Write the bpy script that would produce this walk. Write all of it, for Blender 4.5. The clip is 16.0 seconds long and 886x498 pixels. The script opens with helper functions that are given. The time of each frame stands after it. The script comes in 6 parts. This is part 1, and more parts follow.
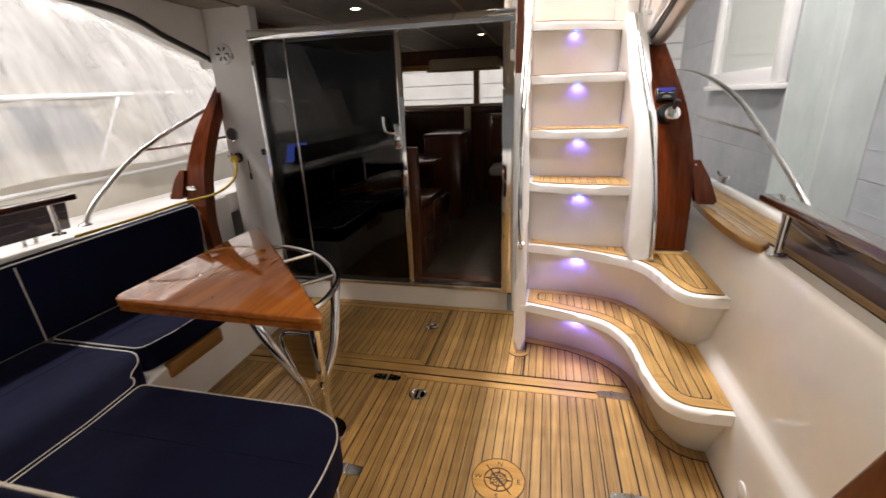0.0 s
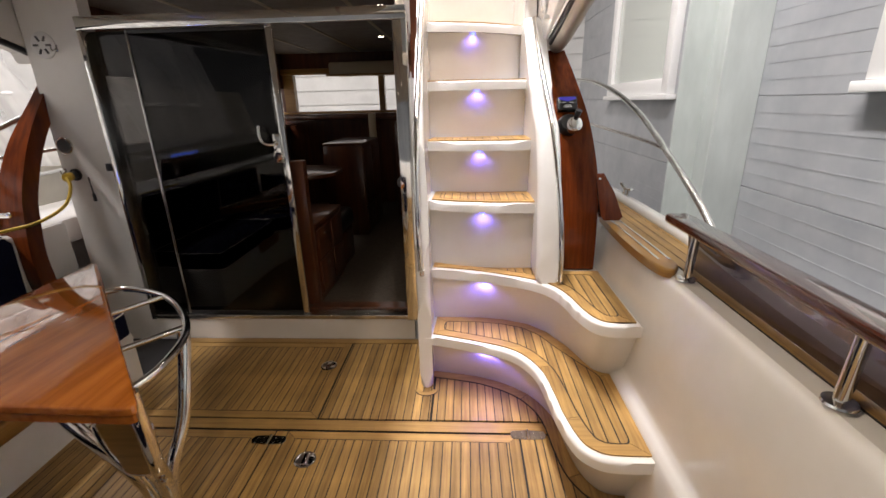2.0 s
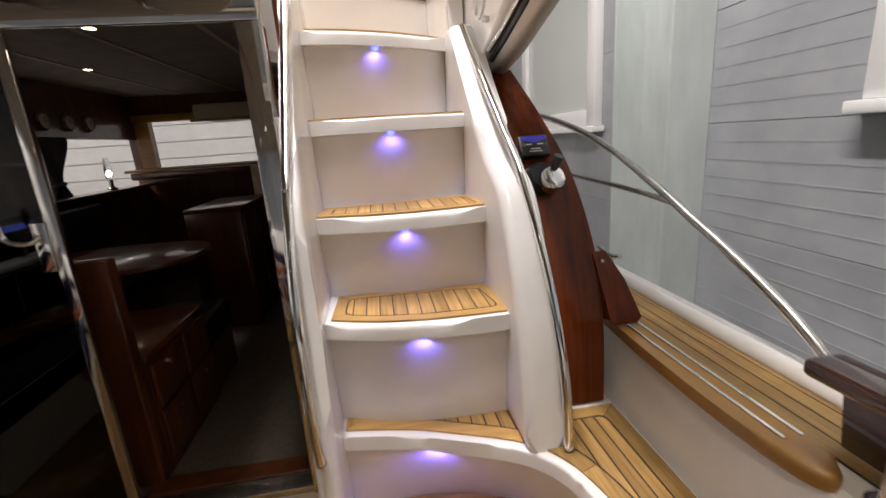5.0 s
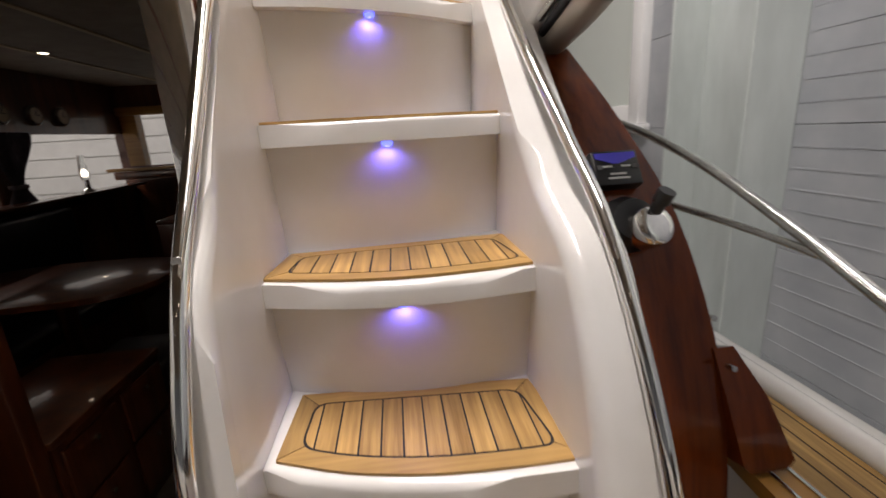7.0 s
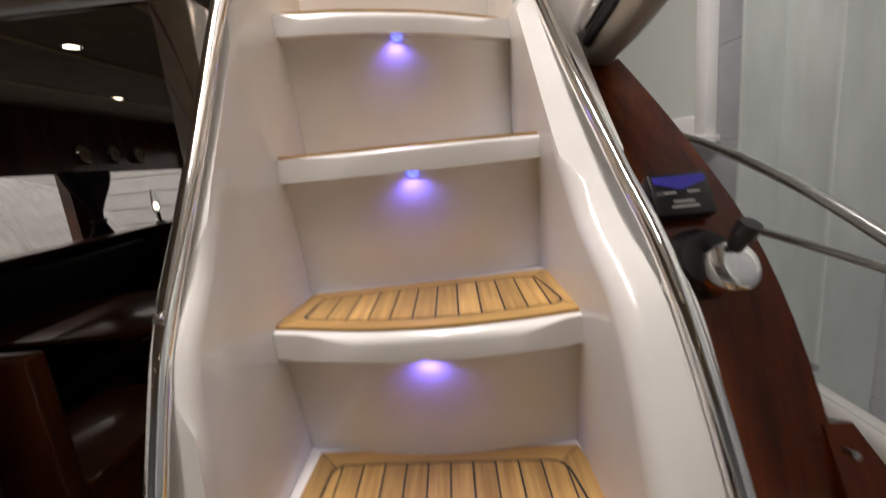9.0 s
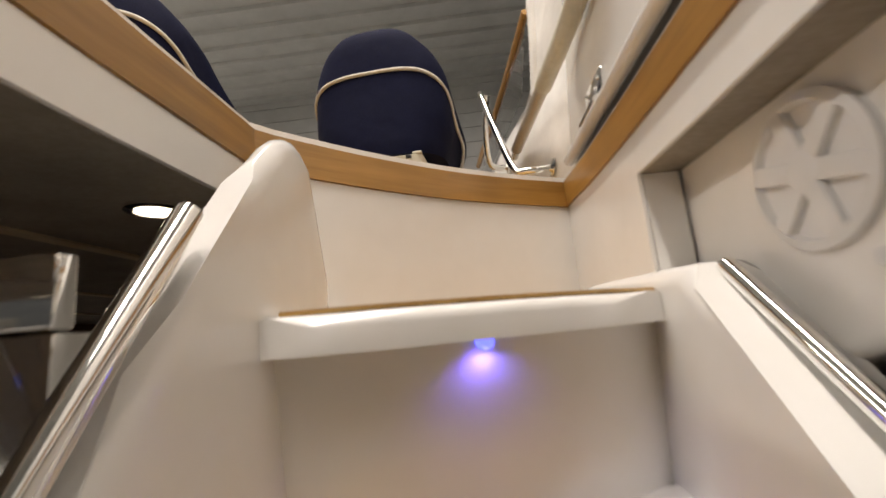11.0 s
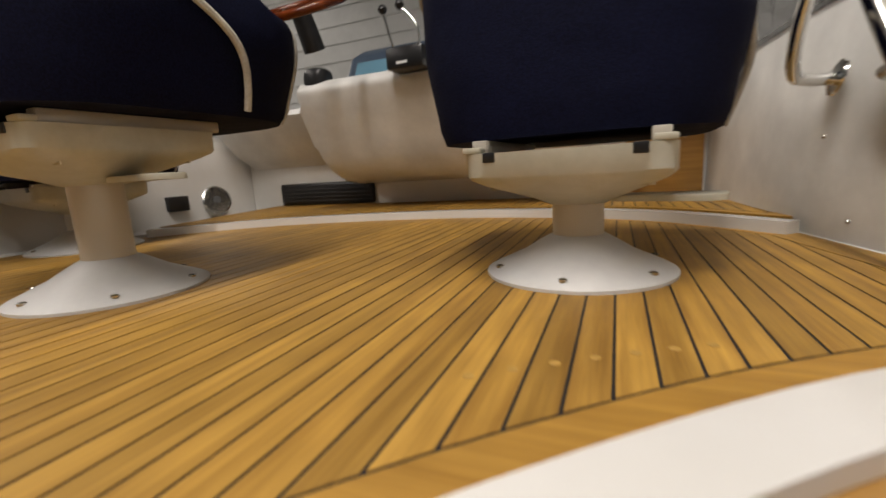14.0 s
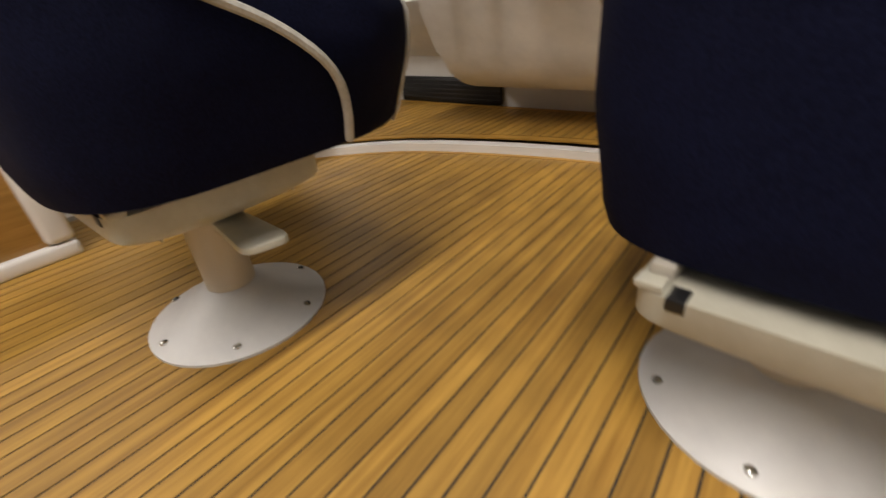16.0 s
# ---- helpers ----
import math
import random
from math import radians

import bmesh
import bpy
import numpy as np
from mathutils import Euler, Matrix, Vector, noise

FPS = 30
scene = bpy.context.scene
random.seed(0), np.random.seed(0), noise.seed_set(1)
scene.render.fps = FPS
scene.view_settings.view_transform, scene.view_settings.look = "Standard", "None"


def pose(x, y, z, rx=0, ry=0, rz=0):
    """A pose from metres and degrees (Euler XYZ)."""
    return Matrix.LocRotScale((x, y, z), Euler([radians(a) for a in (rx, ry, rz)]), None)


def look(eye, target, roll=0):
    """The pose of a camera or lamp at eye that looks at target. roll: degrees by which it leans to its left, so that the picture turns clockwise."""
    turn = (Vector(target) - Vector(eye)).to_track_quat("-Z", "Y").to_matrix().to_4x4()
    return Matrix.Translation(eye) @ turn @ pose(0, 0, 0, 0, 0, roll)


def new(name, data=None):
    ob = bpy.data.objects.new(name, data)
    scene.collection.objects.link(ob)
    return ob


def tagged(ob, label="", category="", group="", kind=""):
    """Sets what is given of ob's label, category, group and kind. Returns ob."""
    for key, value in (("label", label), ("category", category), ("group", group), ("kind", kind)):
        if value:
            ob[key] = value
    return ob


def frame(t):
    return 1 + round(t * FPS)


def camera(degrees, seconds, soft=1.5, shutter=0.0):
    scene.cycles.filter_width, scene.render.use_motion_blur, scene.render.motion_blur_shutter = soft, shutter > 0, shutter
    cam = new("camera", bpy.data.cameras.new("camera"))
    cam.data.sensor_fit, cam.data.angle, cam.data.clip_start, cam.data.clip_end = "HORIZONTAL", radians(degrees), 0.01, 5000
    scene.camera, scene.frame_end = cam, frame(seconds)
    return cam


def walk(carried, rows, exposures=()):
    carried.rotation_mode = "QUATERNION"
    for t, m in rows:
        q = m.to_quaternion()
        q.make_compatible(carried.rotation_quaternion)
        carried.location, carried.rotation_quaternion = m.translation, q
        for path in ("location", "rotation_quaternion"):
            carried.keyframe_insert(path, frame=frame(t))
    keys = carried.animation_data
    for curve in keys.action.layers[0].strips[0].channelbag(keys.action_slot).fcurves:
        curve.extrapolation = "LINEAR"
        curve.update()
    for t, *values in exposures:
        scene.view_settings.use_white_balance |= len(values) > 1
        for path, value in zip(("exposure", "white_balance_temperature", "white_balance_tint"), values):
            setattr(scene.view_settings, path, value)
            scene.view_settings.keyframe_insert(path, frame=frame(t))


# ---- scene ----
cam = camera(91.3, 16.0, 1.5, 0.6)
PATH = [
    (0, (0.499, 0.441, 1.604), (0.045, 2.276, 0.952), -2.2),
    (0.5, (0.485, 0.479, 1.599), (0.163, 2.344, 0.954), -2.4),
    (1, (0.496, 0.592, 1.601), (0.292, 2.474, 0.957), -1.8),
    (1.5, (0.549, 0.73, 1.616), (0.409, 2.624, 0.988), -0.9),
    (2, (0.605, 0.824, 1.608), (0.494, 2.716, 0.968), -1.4),
    (2.5, (0.624, 0.887, 1.606), (0.524, 2.782, 0.976), -2.0),
    (3, (0.627, 0.974, 1.599), (0.569, 2.879, 0.994), -2.0),
    (3.3, (0.656, 1.049, 1.574), (0.605, 2.953, 0.963), -2.3),
    (3.5, (0.634, 1.152, 1.587), (0.651, 3.053, 0.967), -2.8),
    (4, (0.584, 1.435, 1.616), (0.723, 3.358, 1.085), -3.7),
    (4.2, (0.585, 1.532, 1.613), (0.759, 3.47, 1.15), -4.0),
    (6.3, (0.64, 2.29, 1.694), (0.952, 4.184, 1.13), -3.8),
    (6.5, (0.639, 2.34, 1.689), (0.956, 4.242, 1.157), -4.0),
    (7, (0.686, 2.475, 1.69), (0.871, 4.396, 1.166), -3.5),
    (7.5, (0.724, 2.538, 1.686), (0.764, 4.464, 1.148), -2.8),
    (8, (0.75, 2.558, 1.678), (0.753, 4.482, 1.133), -4.0),
    (8.5, (0.762, 2.567, 1.679), (0.731, 4.491, 1.134), -4.6),
    (9, (0.754, 2.599, 1.699), (0.688, 4.555, 1.284), -5.9),
    (9.5, (0.709, 2.716, 1.763), (0.582, 4.709, 1.661), -6.4),
    (10, (0.671, 2.864, 1.834), (0.613, 4.852, 2.047), -6.6),
    (10.2, (0.664, 2.916, 1.866), (0.634, 4.888, 2.198), -6.1),
    (12.3, (0.575, 3.609, 2.319), (0.169, 5.527, 2.715), -4.8),
    (12.5, (0.558, 3.656, 2.357), (0.121, 5.585, 2.656), -5.4),
    (13, (0.504, 3.777, 2.48), (0.062, 5.725, 2.568), -4.6),
    (13.5, (0.461, 3.882, 2.554), (-0.119, 5.794, 2.474), -3.7),
    (14, (0.422, 3.982, 2.668), (-0.322, 5.803, 2.307), -3.5),
    (14.5, (0.382, 4.031, 2.735), (-0.447, 5.765, 2.182), -4.2),
    (15, (0.352, 4.116, 2.796), (-0.484, 5.709, 1.922), -4.9),
    (15.5, (0.317, 4.166, 2.903), (-0.604, 5.673, 1.966), -6.3),
    (16, (0.271, 4.253, 3.003), (-0.853, 5.581, 2.016), -5.6),
]
walk(cam, [(t, look(eye, target, roll)) for t, eye, target, roll in PATH], [(0, -0.05, 6750, 17), (3.5, -0.35, 6700, 17), (7, -1.05, 6850, 18), (9, -1.2, 6950, 18), (10.2, -1.15, 7100, 17), (12.3, -1.65, 7400, 13), (13.2, -1.86, 7250, 13), (14.5, -1.99, 6950, 14), (16, -2.0, 7100, 14)])

# ---------------------------------------------------------------- light
world = bpy.data.worlds.new("hall_air")
scene.world = world
world.use_nodes = True
world.node_tree.nodes["Background"].inputs[0].default_value = (0.80, 0.88, 1.0, 1)
world.node_tree.nodes["Background"].inputs[1].default_value = 0.05


def area_lamp(name, place, target, sx, sy, watts, colour):
    data = bpy.data.lights.new(name, "AREA")
    data.shape, data.size, data.size_y, data.energy, data.color = "RECTANGLE", sx, sy, watts, colour
    ob = new(name, data)
    ob.matrix_world = look(place, target)
    return ob


def spot_lamp(name, place, target, watts, colour, angle=120, radius=0.03):
    data = bpy.data.lights.new(name, "SPOT")
    data.energy, data.color, data.spot_size, data.spot_blend, data.shadow_soft_size = watts, colour, radians(angle), 0.6, radius
    ob = new(name, data)
    ob.matrix_world = look(place, target)
    return ob


# tube lamps under the hall roof; the last is added unseen to brighten the north wall
for hx, hy, watts in ((1.0, 2.6, 120), (-5.0, 0.2, 350), (-4.9, 3.4, 270), (0.2, 3.0, 700), (-6.5, 8.0, 300)):
    area_lamp("hall_tube_lamp", (hx, hy, 6.7), (hx, hy, 0), 0.3, 4.0, watts, (1.0, 0.985, 0.96))
DOWNLIGHTS = ((-1.0, 3.97), (0.08, 3.90), (-0.9, 1.1), (-0.1, 1.5), (0.72, 1.75))
for dx, dy in DOWNLIGHTS:
    spot_lamp("cockpit_spot", (dx, dy, 2.285), (dx, dy, 0), 2 if dy > 3 else (34 if dx > 0.5 else 32), (1.0, 0.86, 0.66), 150 if dy > 3 else 118, 0.035)

# ---------------------------------------------------------------- materials


def material(name, colour, rough=0.5, metal=0.0, coat=0.0, transmission=0.0, sheen=0.0, ior=1.5):
    m = bpy.data.materials.new(name)
    m.use_nodes = True
    b = m.node_tree.nodes["Principled BSDF"]
    b.inputs["Base Color"].default_value = (*colour, 1)
    b.inputs["Roughness"].default_value = rough
    b.inputs["Metallic"].default_value = metal
    b.inputs["Coat Weight"].default_value = coat
    b.inputs["Coat Roughness"].default_value = 0.04
    b.inputs["Transmission Weight"].default_value = transmission
    b.inputs["Sheen Weight"].default_value = sheen
    b.inputs["IOR"].default_value = ior
    return m


def add_noise(m, scale, stretch, low, high, detail=6.0, rand=0.0, bump=0.0, rough=None, second=None):
    """Colour between low and high by a stretched noise, with a slower second one, shifted from piece to piece."""
    t = m.node_tree
    n, l = t.nodes, t.links
    b = n["Principled BSDF"]
    tc = n.new("ShaderNodeTexCoord")
    mp = n.new("ShaderNodeMapping")
    mp.inputs["Scale"].default_value = stretch
    oi = n.new("ShaderNodeObjectInfo")
    l.new(tc.outputs["Object"], mp.inputs["Vector"])
    mul = n.new("ShaderNodeVectorMath")
    mul.operation = "SCALE"
    mul.inputs[0].default_value = (17.0, 31.0, 7.0)
    l.new(oi.outputs["Random"], mul.inputs["Scale"])
    l.new(mul.outputs[0], mp.inputs["Location"])
    tex = n.new("ShaderNodeTexNoise")
    tex.inputs["Scale"].default_value = scale
    tex.inputs["Detail"].default_value = detail
    tex.inputs["Roughness"].default_value = 0.62
    l.new(mp.outputs[0], tex.inputs["Vector"])
    ramp = n.new("ShaderNodeValToRGB")
    ramp.color_ramp.elements[0].position, ramp.color_ramp.elements[1].position = 0.32, 0.68
    ramp.color_ramp.elements[0].color = (*low, 1)
    ramp.color_ramp.elements[1].color = (*high, 1)
    l.new(tex.outputs["Fac"], ramp.inputs["Fac"])
    out = ramp.outputs["Color"]
    slow = n.new("ShaderNodeTexNoise")
    slow.inputs["Scale"].default_value = scale * 0.11 if second is None else second
    l.new(tc.outputs["Object"], slow.inputs["Vector"])
    val = n.new("ShaderNodeMapRange")
    val.inputs["From Min"].default_value, val.inputs["From Max"].default_value = 0.3, 0.7
    val.inputs["To Min"].default_value, val.inputs["To Max"].default_value = 0.86, 1.12
    l.new(slow.outputs["Fac"], val.inputs["Value"])
    hs = n.new("ShaderNodeHueSaturation")
    l.new(out, hs.inputs["Color"])
    l.new(val.outputs[0], hs.inputs["Value"])
    out = hs.outputs["Color"]
    if rand:
        rr = n.new("ShaderNodeMapRange")
        rr.inputs["To Min"].default_value, rr.inputs["To Max"].default_value = 1 - rand, 1 + rand
        l.new(oi.outputs["Random"], rr.inputs["Value"])
        h2 = n.new("ShaderNodeHueSaturation")
        l.new(out, h2.inputs["Color"])
        l.new(rr.outputs[0], h2.inputs["Value"])
        out = h2.outputs["Color"]
    l.new(out, b.inputs["Base Color"])
    if bump:
        bp = n.new("ShaderNodeBump")
        bp.inputs["Strength"].default_value, bp.inputs["Distance"].default_value = bump, 0.002
        l.new(tex.outputs["Fac"], bp.inputs["Height"])
        l.new(bp.outputs[0], b.inputs["Normal"])
    if rough:
        r2 = n.new("ShaderNodeMapRange")
        r2.inputs["To Min"].default_value, r2.inputs["To Max"].default_value = rough
        l.new(tex.outputs["Fac"], r2.inputs["Value"])
        l.new(r2.outputs[0], b.inputs["Roughness"])
    return m


GEL = add_noise(material("white_gelcoat", (0.8, 0.79, 0.76), 0.22, coat=0.6), 5, (1, 1, 1), (0.77, 0.755, 0.72), (0.81, 0.80, 0.775), 3, rough=(0.16, 0.28))
GEL_MATT = add_noise(material("white_moulding", (0.78, 0.77, 0.74), 0.4), 40, (1, 1, 1), (0.75, 0.74, 0.71), (0.79, 0.78, 0.75), 3, bump=0.05)
TEAK = add_noise(material("teak", (0.42, 0.24, 0.1), 0.5), 60, (1, 0.045, 1), (0.25, 0.125, 0.022), (0.48, 0.272, 0.053), 8, 0.17, 0.25, (0.38, 0.6))
TEAK_PALE = add_noise(material("pale_teak", (0.42, 0.27, 0.12), 0.5), 60, (1, 0.045, 1), (0.25, 0.135, 0.040), (0.49, 0.30, 0.100), 8, 0.2, 0.25, (0.38, 0.6))
TEAK_PALE_X = add_noise(material("pale_teak_cross", (0.42, 0.27, 0.12), 0.5), 60, (0.045, 1, 1), (0.34, 0.19, 0.058), (0.50, 0.305, 0.100), 8, 0.12, 0.25, (0.38, 0.6))
TEAK_X = add_noise(material("teak_cross", (0.42, 0.24, 0.1), 0.5), 60, (0.045, 1, 1), (0.33, 0.163, 0.026), (0.50, 0.272, 0.050), 8, 0.12, 0.25, (0.38, 0.6))
TEAK_BAND = add_noise(material("varnished_oak", (0.4, 0.2, 0.06), 0.35, coat=0.3), 45, (0.06, 0.06, 1), (0.28, 0.138, 0.028), (0.42, 0.222, 0.055), 8, 0.05, 0.1, (0.3, 0.45))
CAULK = material("black_caulk", (0.012, 0.011, 0.012), 0.6)
MAHOG = add_noise(material("mahogany_varnish", (0.2, 0.05, 0.015), 0.13), 34, (1, 0.3, 0.05), (0.068, 0.012, 0.003), (0.17, 0.034, 0.006), 8, 0.1, 0.0, (0.10, 0.16))
MAHOG.node_tree.nodes["Principled BSDF"].inputs["Specular IOR Level"].default_value = 0.28
TABLE_WOOD = add_noise(material("table_mahogany", (0.3, 0.1, 0.03), 0.1, coat=1.0), 16, (1.0, 0.10, 1), (0.25, 0.062, 0.008), (0.50, 0.165, 0.026), 8, 0.0, 0.0, (0.06, 0.12))
DARK_WOOD = add_noise(material("dark_rail_wood", (0.06, 0.02, 0.012), 0.2, coat=1.0), 20, (1, 0.06, 1), (0.03, 0.009, 0.006), (0.10, 0.03, 0.015), 6)
SALOON_WOOD = add_noise(material("saloon_mahogany", (0.16, 0.05, 0.02), 0.3, coat=0.6), 14, (1, 1, 0.08), (0.062, 0.017, 0.006), (0.155, 0.045, 0.014), 6)
NAVY = add_noise(material("navy_canvas", (0.012, 0.014, 0.045), 0.85), 260, (1, 1, 1), (0.0022, 0.003, 0.014), (0.0055, 0.0075, 0.028), 2, bump=0.3, second=6)
NAVY.node_tree.nodes["Principled BSDF"].inputs["Specular IOR Level"].default_value = 0.12
nt = NAVY.node_tree
soft, puff = nt.nodes.new("ShaderNodeTexNoise"), nt.nodes.new("ShaderNodeBump")
soft.inputs["Scale"].default_value, soft.inputs["Detail"].default_value = 5.0, 2.0
puff.inputs["Strength"].default_value, puff.inputs["Distance"].default_value = 0.6, 0.03
nt.links.new(nt.nodes["Texture Coordinate"].outputs["Object"], soft.inputs["Vector"])
nt.links.new(soft.outputs["Fac"], puff.inputs["Height"])
nt.links.new(puff.outputs[0], nt.nodes["Bump"].inputs["Normal"])
PIPING = add_noise(material("white_piping", (0.6, 0.58, 0.53), 0.7), 300, (1, 1, 1), (0.50, 0.48, 0.43), (0.62, 0.60, 0.55), 2)
CHROME = material("polished_steel", (0.82, 0.82, 0.80), 0.07, 1.0)
STEEL = add_noise(material("brushed_steel", (0.6, 0.6, 0.58), 0.25, 1.0), 90, (1, 0.1, 1), (0.50, 0.50, 0.48), (0.66, 0.66, 0.64), 3, rough=(0.14, 0.32))
BLACK = material("black_plastic", (0.012, 0.012, 0.013), 0.35)
RUBBER = material("grey_rubber", (0.09, 0.09, 0.09), 0.5)
TINT = material("dark_glass", (0.085, 0.08, 0.075), 0.012, transmission=1.0, ior=1.45)
SMOKE = material("smoked_acrylic", (0.045, 0.035, 0.042), 0.02, transmission=1.0)
SEATPLATE = add_noise(material("cream_casting", (0.62, 0.60, 0.50), 0.4), 30, (1, 1, 1), (0.50, 0.48, 0.39), (0.56, 0.54, 0.45), 3)
ALU = material("beige_column", (0.55, 0.51, 0.44), 0.35, 0.2)
TUBE = material("champagne_tube", (0.50, 0.45, 0.38), 0.42, 0.6)
HALLPANEL = add_noise(material("grey_wall_panel", (0.42, 0.43, 0.45), 0.45), 3, (1, 1, 1), (0.33, 0.35, 0.37), (0.40, 0.415, 0.43), 3)
BOATCREAM = add_noise(material("cream_gelcoat", (0.6, 0.56, 0.48), 0.3), 2, (1, 1, 1), (0.50, 0.465, 0.395), (0.57, 0.53, 0.455), 3)
# lit copy of the grey panel: paler, to stand for light on roof and north wall
LITPANEL = add_noise(material("lit_wall_panel", (0.62, 0.63, 0.62), 0.45), 3, (1, 1, 1), (0.64, 0.64, 0.62), (0.72, 0.72, 0.70), 3)
CHAIRWHITE = add_noise(material("white_powder_coat", (0.6, 0.6, 0.6), 0.4), 20, (1, 1, 1), (0.58, 0.58, 0.58), (0.63, 0.63, 0.62), 3)
COLUMN = add_noise(material("painted_column", (0.55, 0.6, 0.58), 0.5), 6, (1, 1, 0.3), (0.50, 0.55, 0.53), (0.58, 0.63, 0.61), 3)
WHITE = material("white_paint", (0.8, 0.8, 0.79), 0.45)
CONCRETE = add_noise(material("hall_concrete", (0.3, 0.3, 0.29), 0.7), 4, (1, 1, 1), (0.25, 0.25, 0.24), (0.34, 0.34, 0.33), 8)
CARPET = add_noise(material("brown_carpet", (0.12, 0.1, 0.08), 0.95), 300, (1, 1, 1), (0.09, 0.075, 0.06), (0.15, 0.125, 0.10), 2, bump=0.4)
# cream liner with the shade under the deck put into its colour
DIM_LINER = add_noise(material("dim_ceiling_liner", (0.6, 0.55, 0.47), 0.7), 80, (1, 1, 1), (0.24, 0.215, 0.175), (0.29, 0.26, 0.215), 3)
CREAM = material("cream_panel", (0.55, 0.47, 0.33), 0.6)
CURTAIN = add_noise(material("mauve_curtain", (0.10, 0.085, 0.10), 0.9), 120, (1, 1, 0.1), (0.07, 0.06, 0.07), (0.14, 0.12, 0.14), 2)
YELLOW = material("yellow_cable", (0.55, 0.36, 0.03), 0.5)
BLUEGREY = material("dash_blue", (0.03, 0.05, 0.08), 0.4)


def film_material():
    m = bpy.data.materials.new("clear_wrap")
    m.use_nodes = True
    t = m.node_tree
    out, b = t.nodes["Material Output"], t.nodes["Principled BSDF"]
    b.inputs["Base Color"].default_value, b.inputs["Roughness"].default_value = (0.85, 0.85, 0.84, 1), 0.25
    mix, tr = t.nodes.new("ShaderNodeMixShader"), t.nodes.new("ShaderNodeBsdfTransparent")
    tex, rg = t.nodes.new("ShaderNodeTexNoise"), t.nodes.new("ShaderNodeMapRange")
    tc, mp = t.nodes.new("ShaderNodeTexCoord"), t.nodes.new("ShaderNodeMapping")
    mp.inputs["Scale"].default_value, mp.inputs["Rotation"].default_value = (1, 2.2, 0.35), (0.7, 0, 0)
    tex.inputs["Scale"].default_value, tex.inputs["Detail"].default_value = 1.6, 4
    t.links.new(tc.outputs["Object"], mp.inputs["Vector"])
    t.links.new(mp.outputs[0], tex.inputs["Vector"])
    rg.inputs["From Min"].default_value, rg.inputs["From Max"].default_value = 0.42, 0.66
    rg.inputs["To Min"].default_value, rg.inputs["To Max"].default_value = 0.30, 0.62
    t.links.new(tex.outputs["Fac"], rg.inputs["Value"])
    t.links.new(rg.outputs[0], mix.inputs[0])
    t.links.new(tr.outputs[0], mix.inputs[1])
    t.links.new(b.outputs[0], mix.inputs[2])
    t.links.new(mix.outputs[0], out.inputs["Surface"])
    return m


FILM = film_material()


def glow(name, colour, strength):
    m = material(name, colour, 0.4)
    b = m.node_tree.nodes["Principled BSDF"]
    b.inputs["Emission Color"].default_value = (*colour, 1)
    b.inputs["Emission Strength"].default_value = strength
    return m


LED = glow("blue_led", (0.10, 0.13, 1.0), 6)
LAMP = glow("warm_lamp", (1.0, 0.88, 0.70), 14)
SCREEN = glow("blue_display", (0.06, 0.05, 0.5), 0.35)
TUBE_LIGHT = glow("tube_light", (1.0, 0.97, 0.92), 12)
PANE = material("window_pane", (0.9, 0.93, 0.92), 0.02, transmission=1.0, ior=1.45)
# pale base colour carries the bright reflection in the hall glass
HALLPANE = material("hall_window_pane", (0.55, 0.60, 0.55), 0.03, coat=1.0, ior=1.9)

# ---------------------------------------------------------------- mesh helpers


def thing(name, base=(0, 0, 0), label="", category="", group="", kind=""):
    ob = new(name)
    ob.empty_display_size = 0.1
    ob.location = base
    return tagged(ob, label, category, group, kind)


def absolute(ob):
    p = Vector((0, 0, 0))
    while ob:
        p += ob.location
        ob = ob.parent
    return p


def part(name, bm, mat, parent=None, label="", smooth=True, kind="", category=""):
    """Links a bmesh, given in world places, as one mesh object under its parent."""
    if parent:
        bmesh.ops.translate(bm, vec=-absolute(parent), verts=bm.verts)
    bmesh.ops.recalc_face_normals(bm, faces=bm.faces)
    me = bpy.data.meshes.new(name)
    bm.to_mesh(me)
    bm.free()
    me.materials.append(mat)
    if smooth:
        me.shade_smooth()
        me.set_sharp_from_angle(angle=radians(38))
    ob = new(name, me)
    ob.parent = parent
    return tagged(ob, label, category, "", kind)


def box(x0, x1, y0, y1, z0, z1, bevel=0.0, seg=2, bm=None):
    own = bmesh.new()
    bmesh.ops.create_cube(own, size=1)
    for v in own.verts:
        v.co = Vector(((x0 + x1) / 2 + v.co.x * (x1 - x0), (y0 + y1) / 2 + v.co.y * (y1 - y0), (z0 + z1) / 2 + v.co.z * (z1 - z0)))
    if bevel:
        bmesh.ops.bevel(own, geom=own.edges[:], offset=bevel, segments=seg, profile=0.5, affect="EDGES")
    return merge(bm, own)


def merge(bm, own):
    if bm is None:
        return own
    me = bpy.data.meshes.new("tmp")
    own.to_mesh(me)
    own.free()
    bm.from_mesh(me)
    bpy.data.meshes.remove(me)
    return bm


def turned(bm, matrix):
    bmesh.ops.transform(bm, matrix=matrix, verts=bm.verts)
    return bm


def slab(poly, z0, z1, bevel=0.0, seg=2, top_only=True):
    """A polygon in plan, raised from z0 to z1, its top edge rounded."""
    bm = bmesh.new()
    vs = [bm.verts.new((p[0], p[1], z0)) for p in poly]
    f = bm.faces.new(vs)
    ext = bmesh.ops.extrude_face_region(bm, geom=[f])
    top = [v for v in ext["geom"] if isinstance(v, bmesh.types.BMVert)]
    for v in top:
        v.co.z = z1
    if bevel:
        tops = set(top)
        edges = [e for e in bm.edges if e.verts[0] in tops and e.verts[1] in tops] if top_only else bm.edges[:]
        bmesh.ops.bevel(bm, geom=edges, offset=bevel, segments=seg, profile=0.5, affect="EDGES", clamp_overlap=True)
    return bm


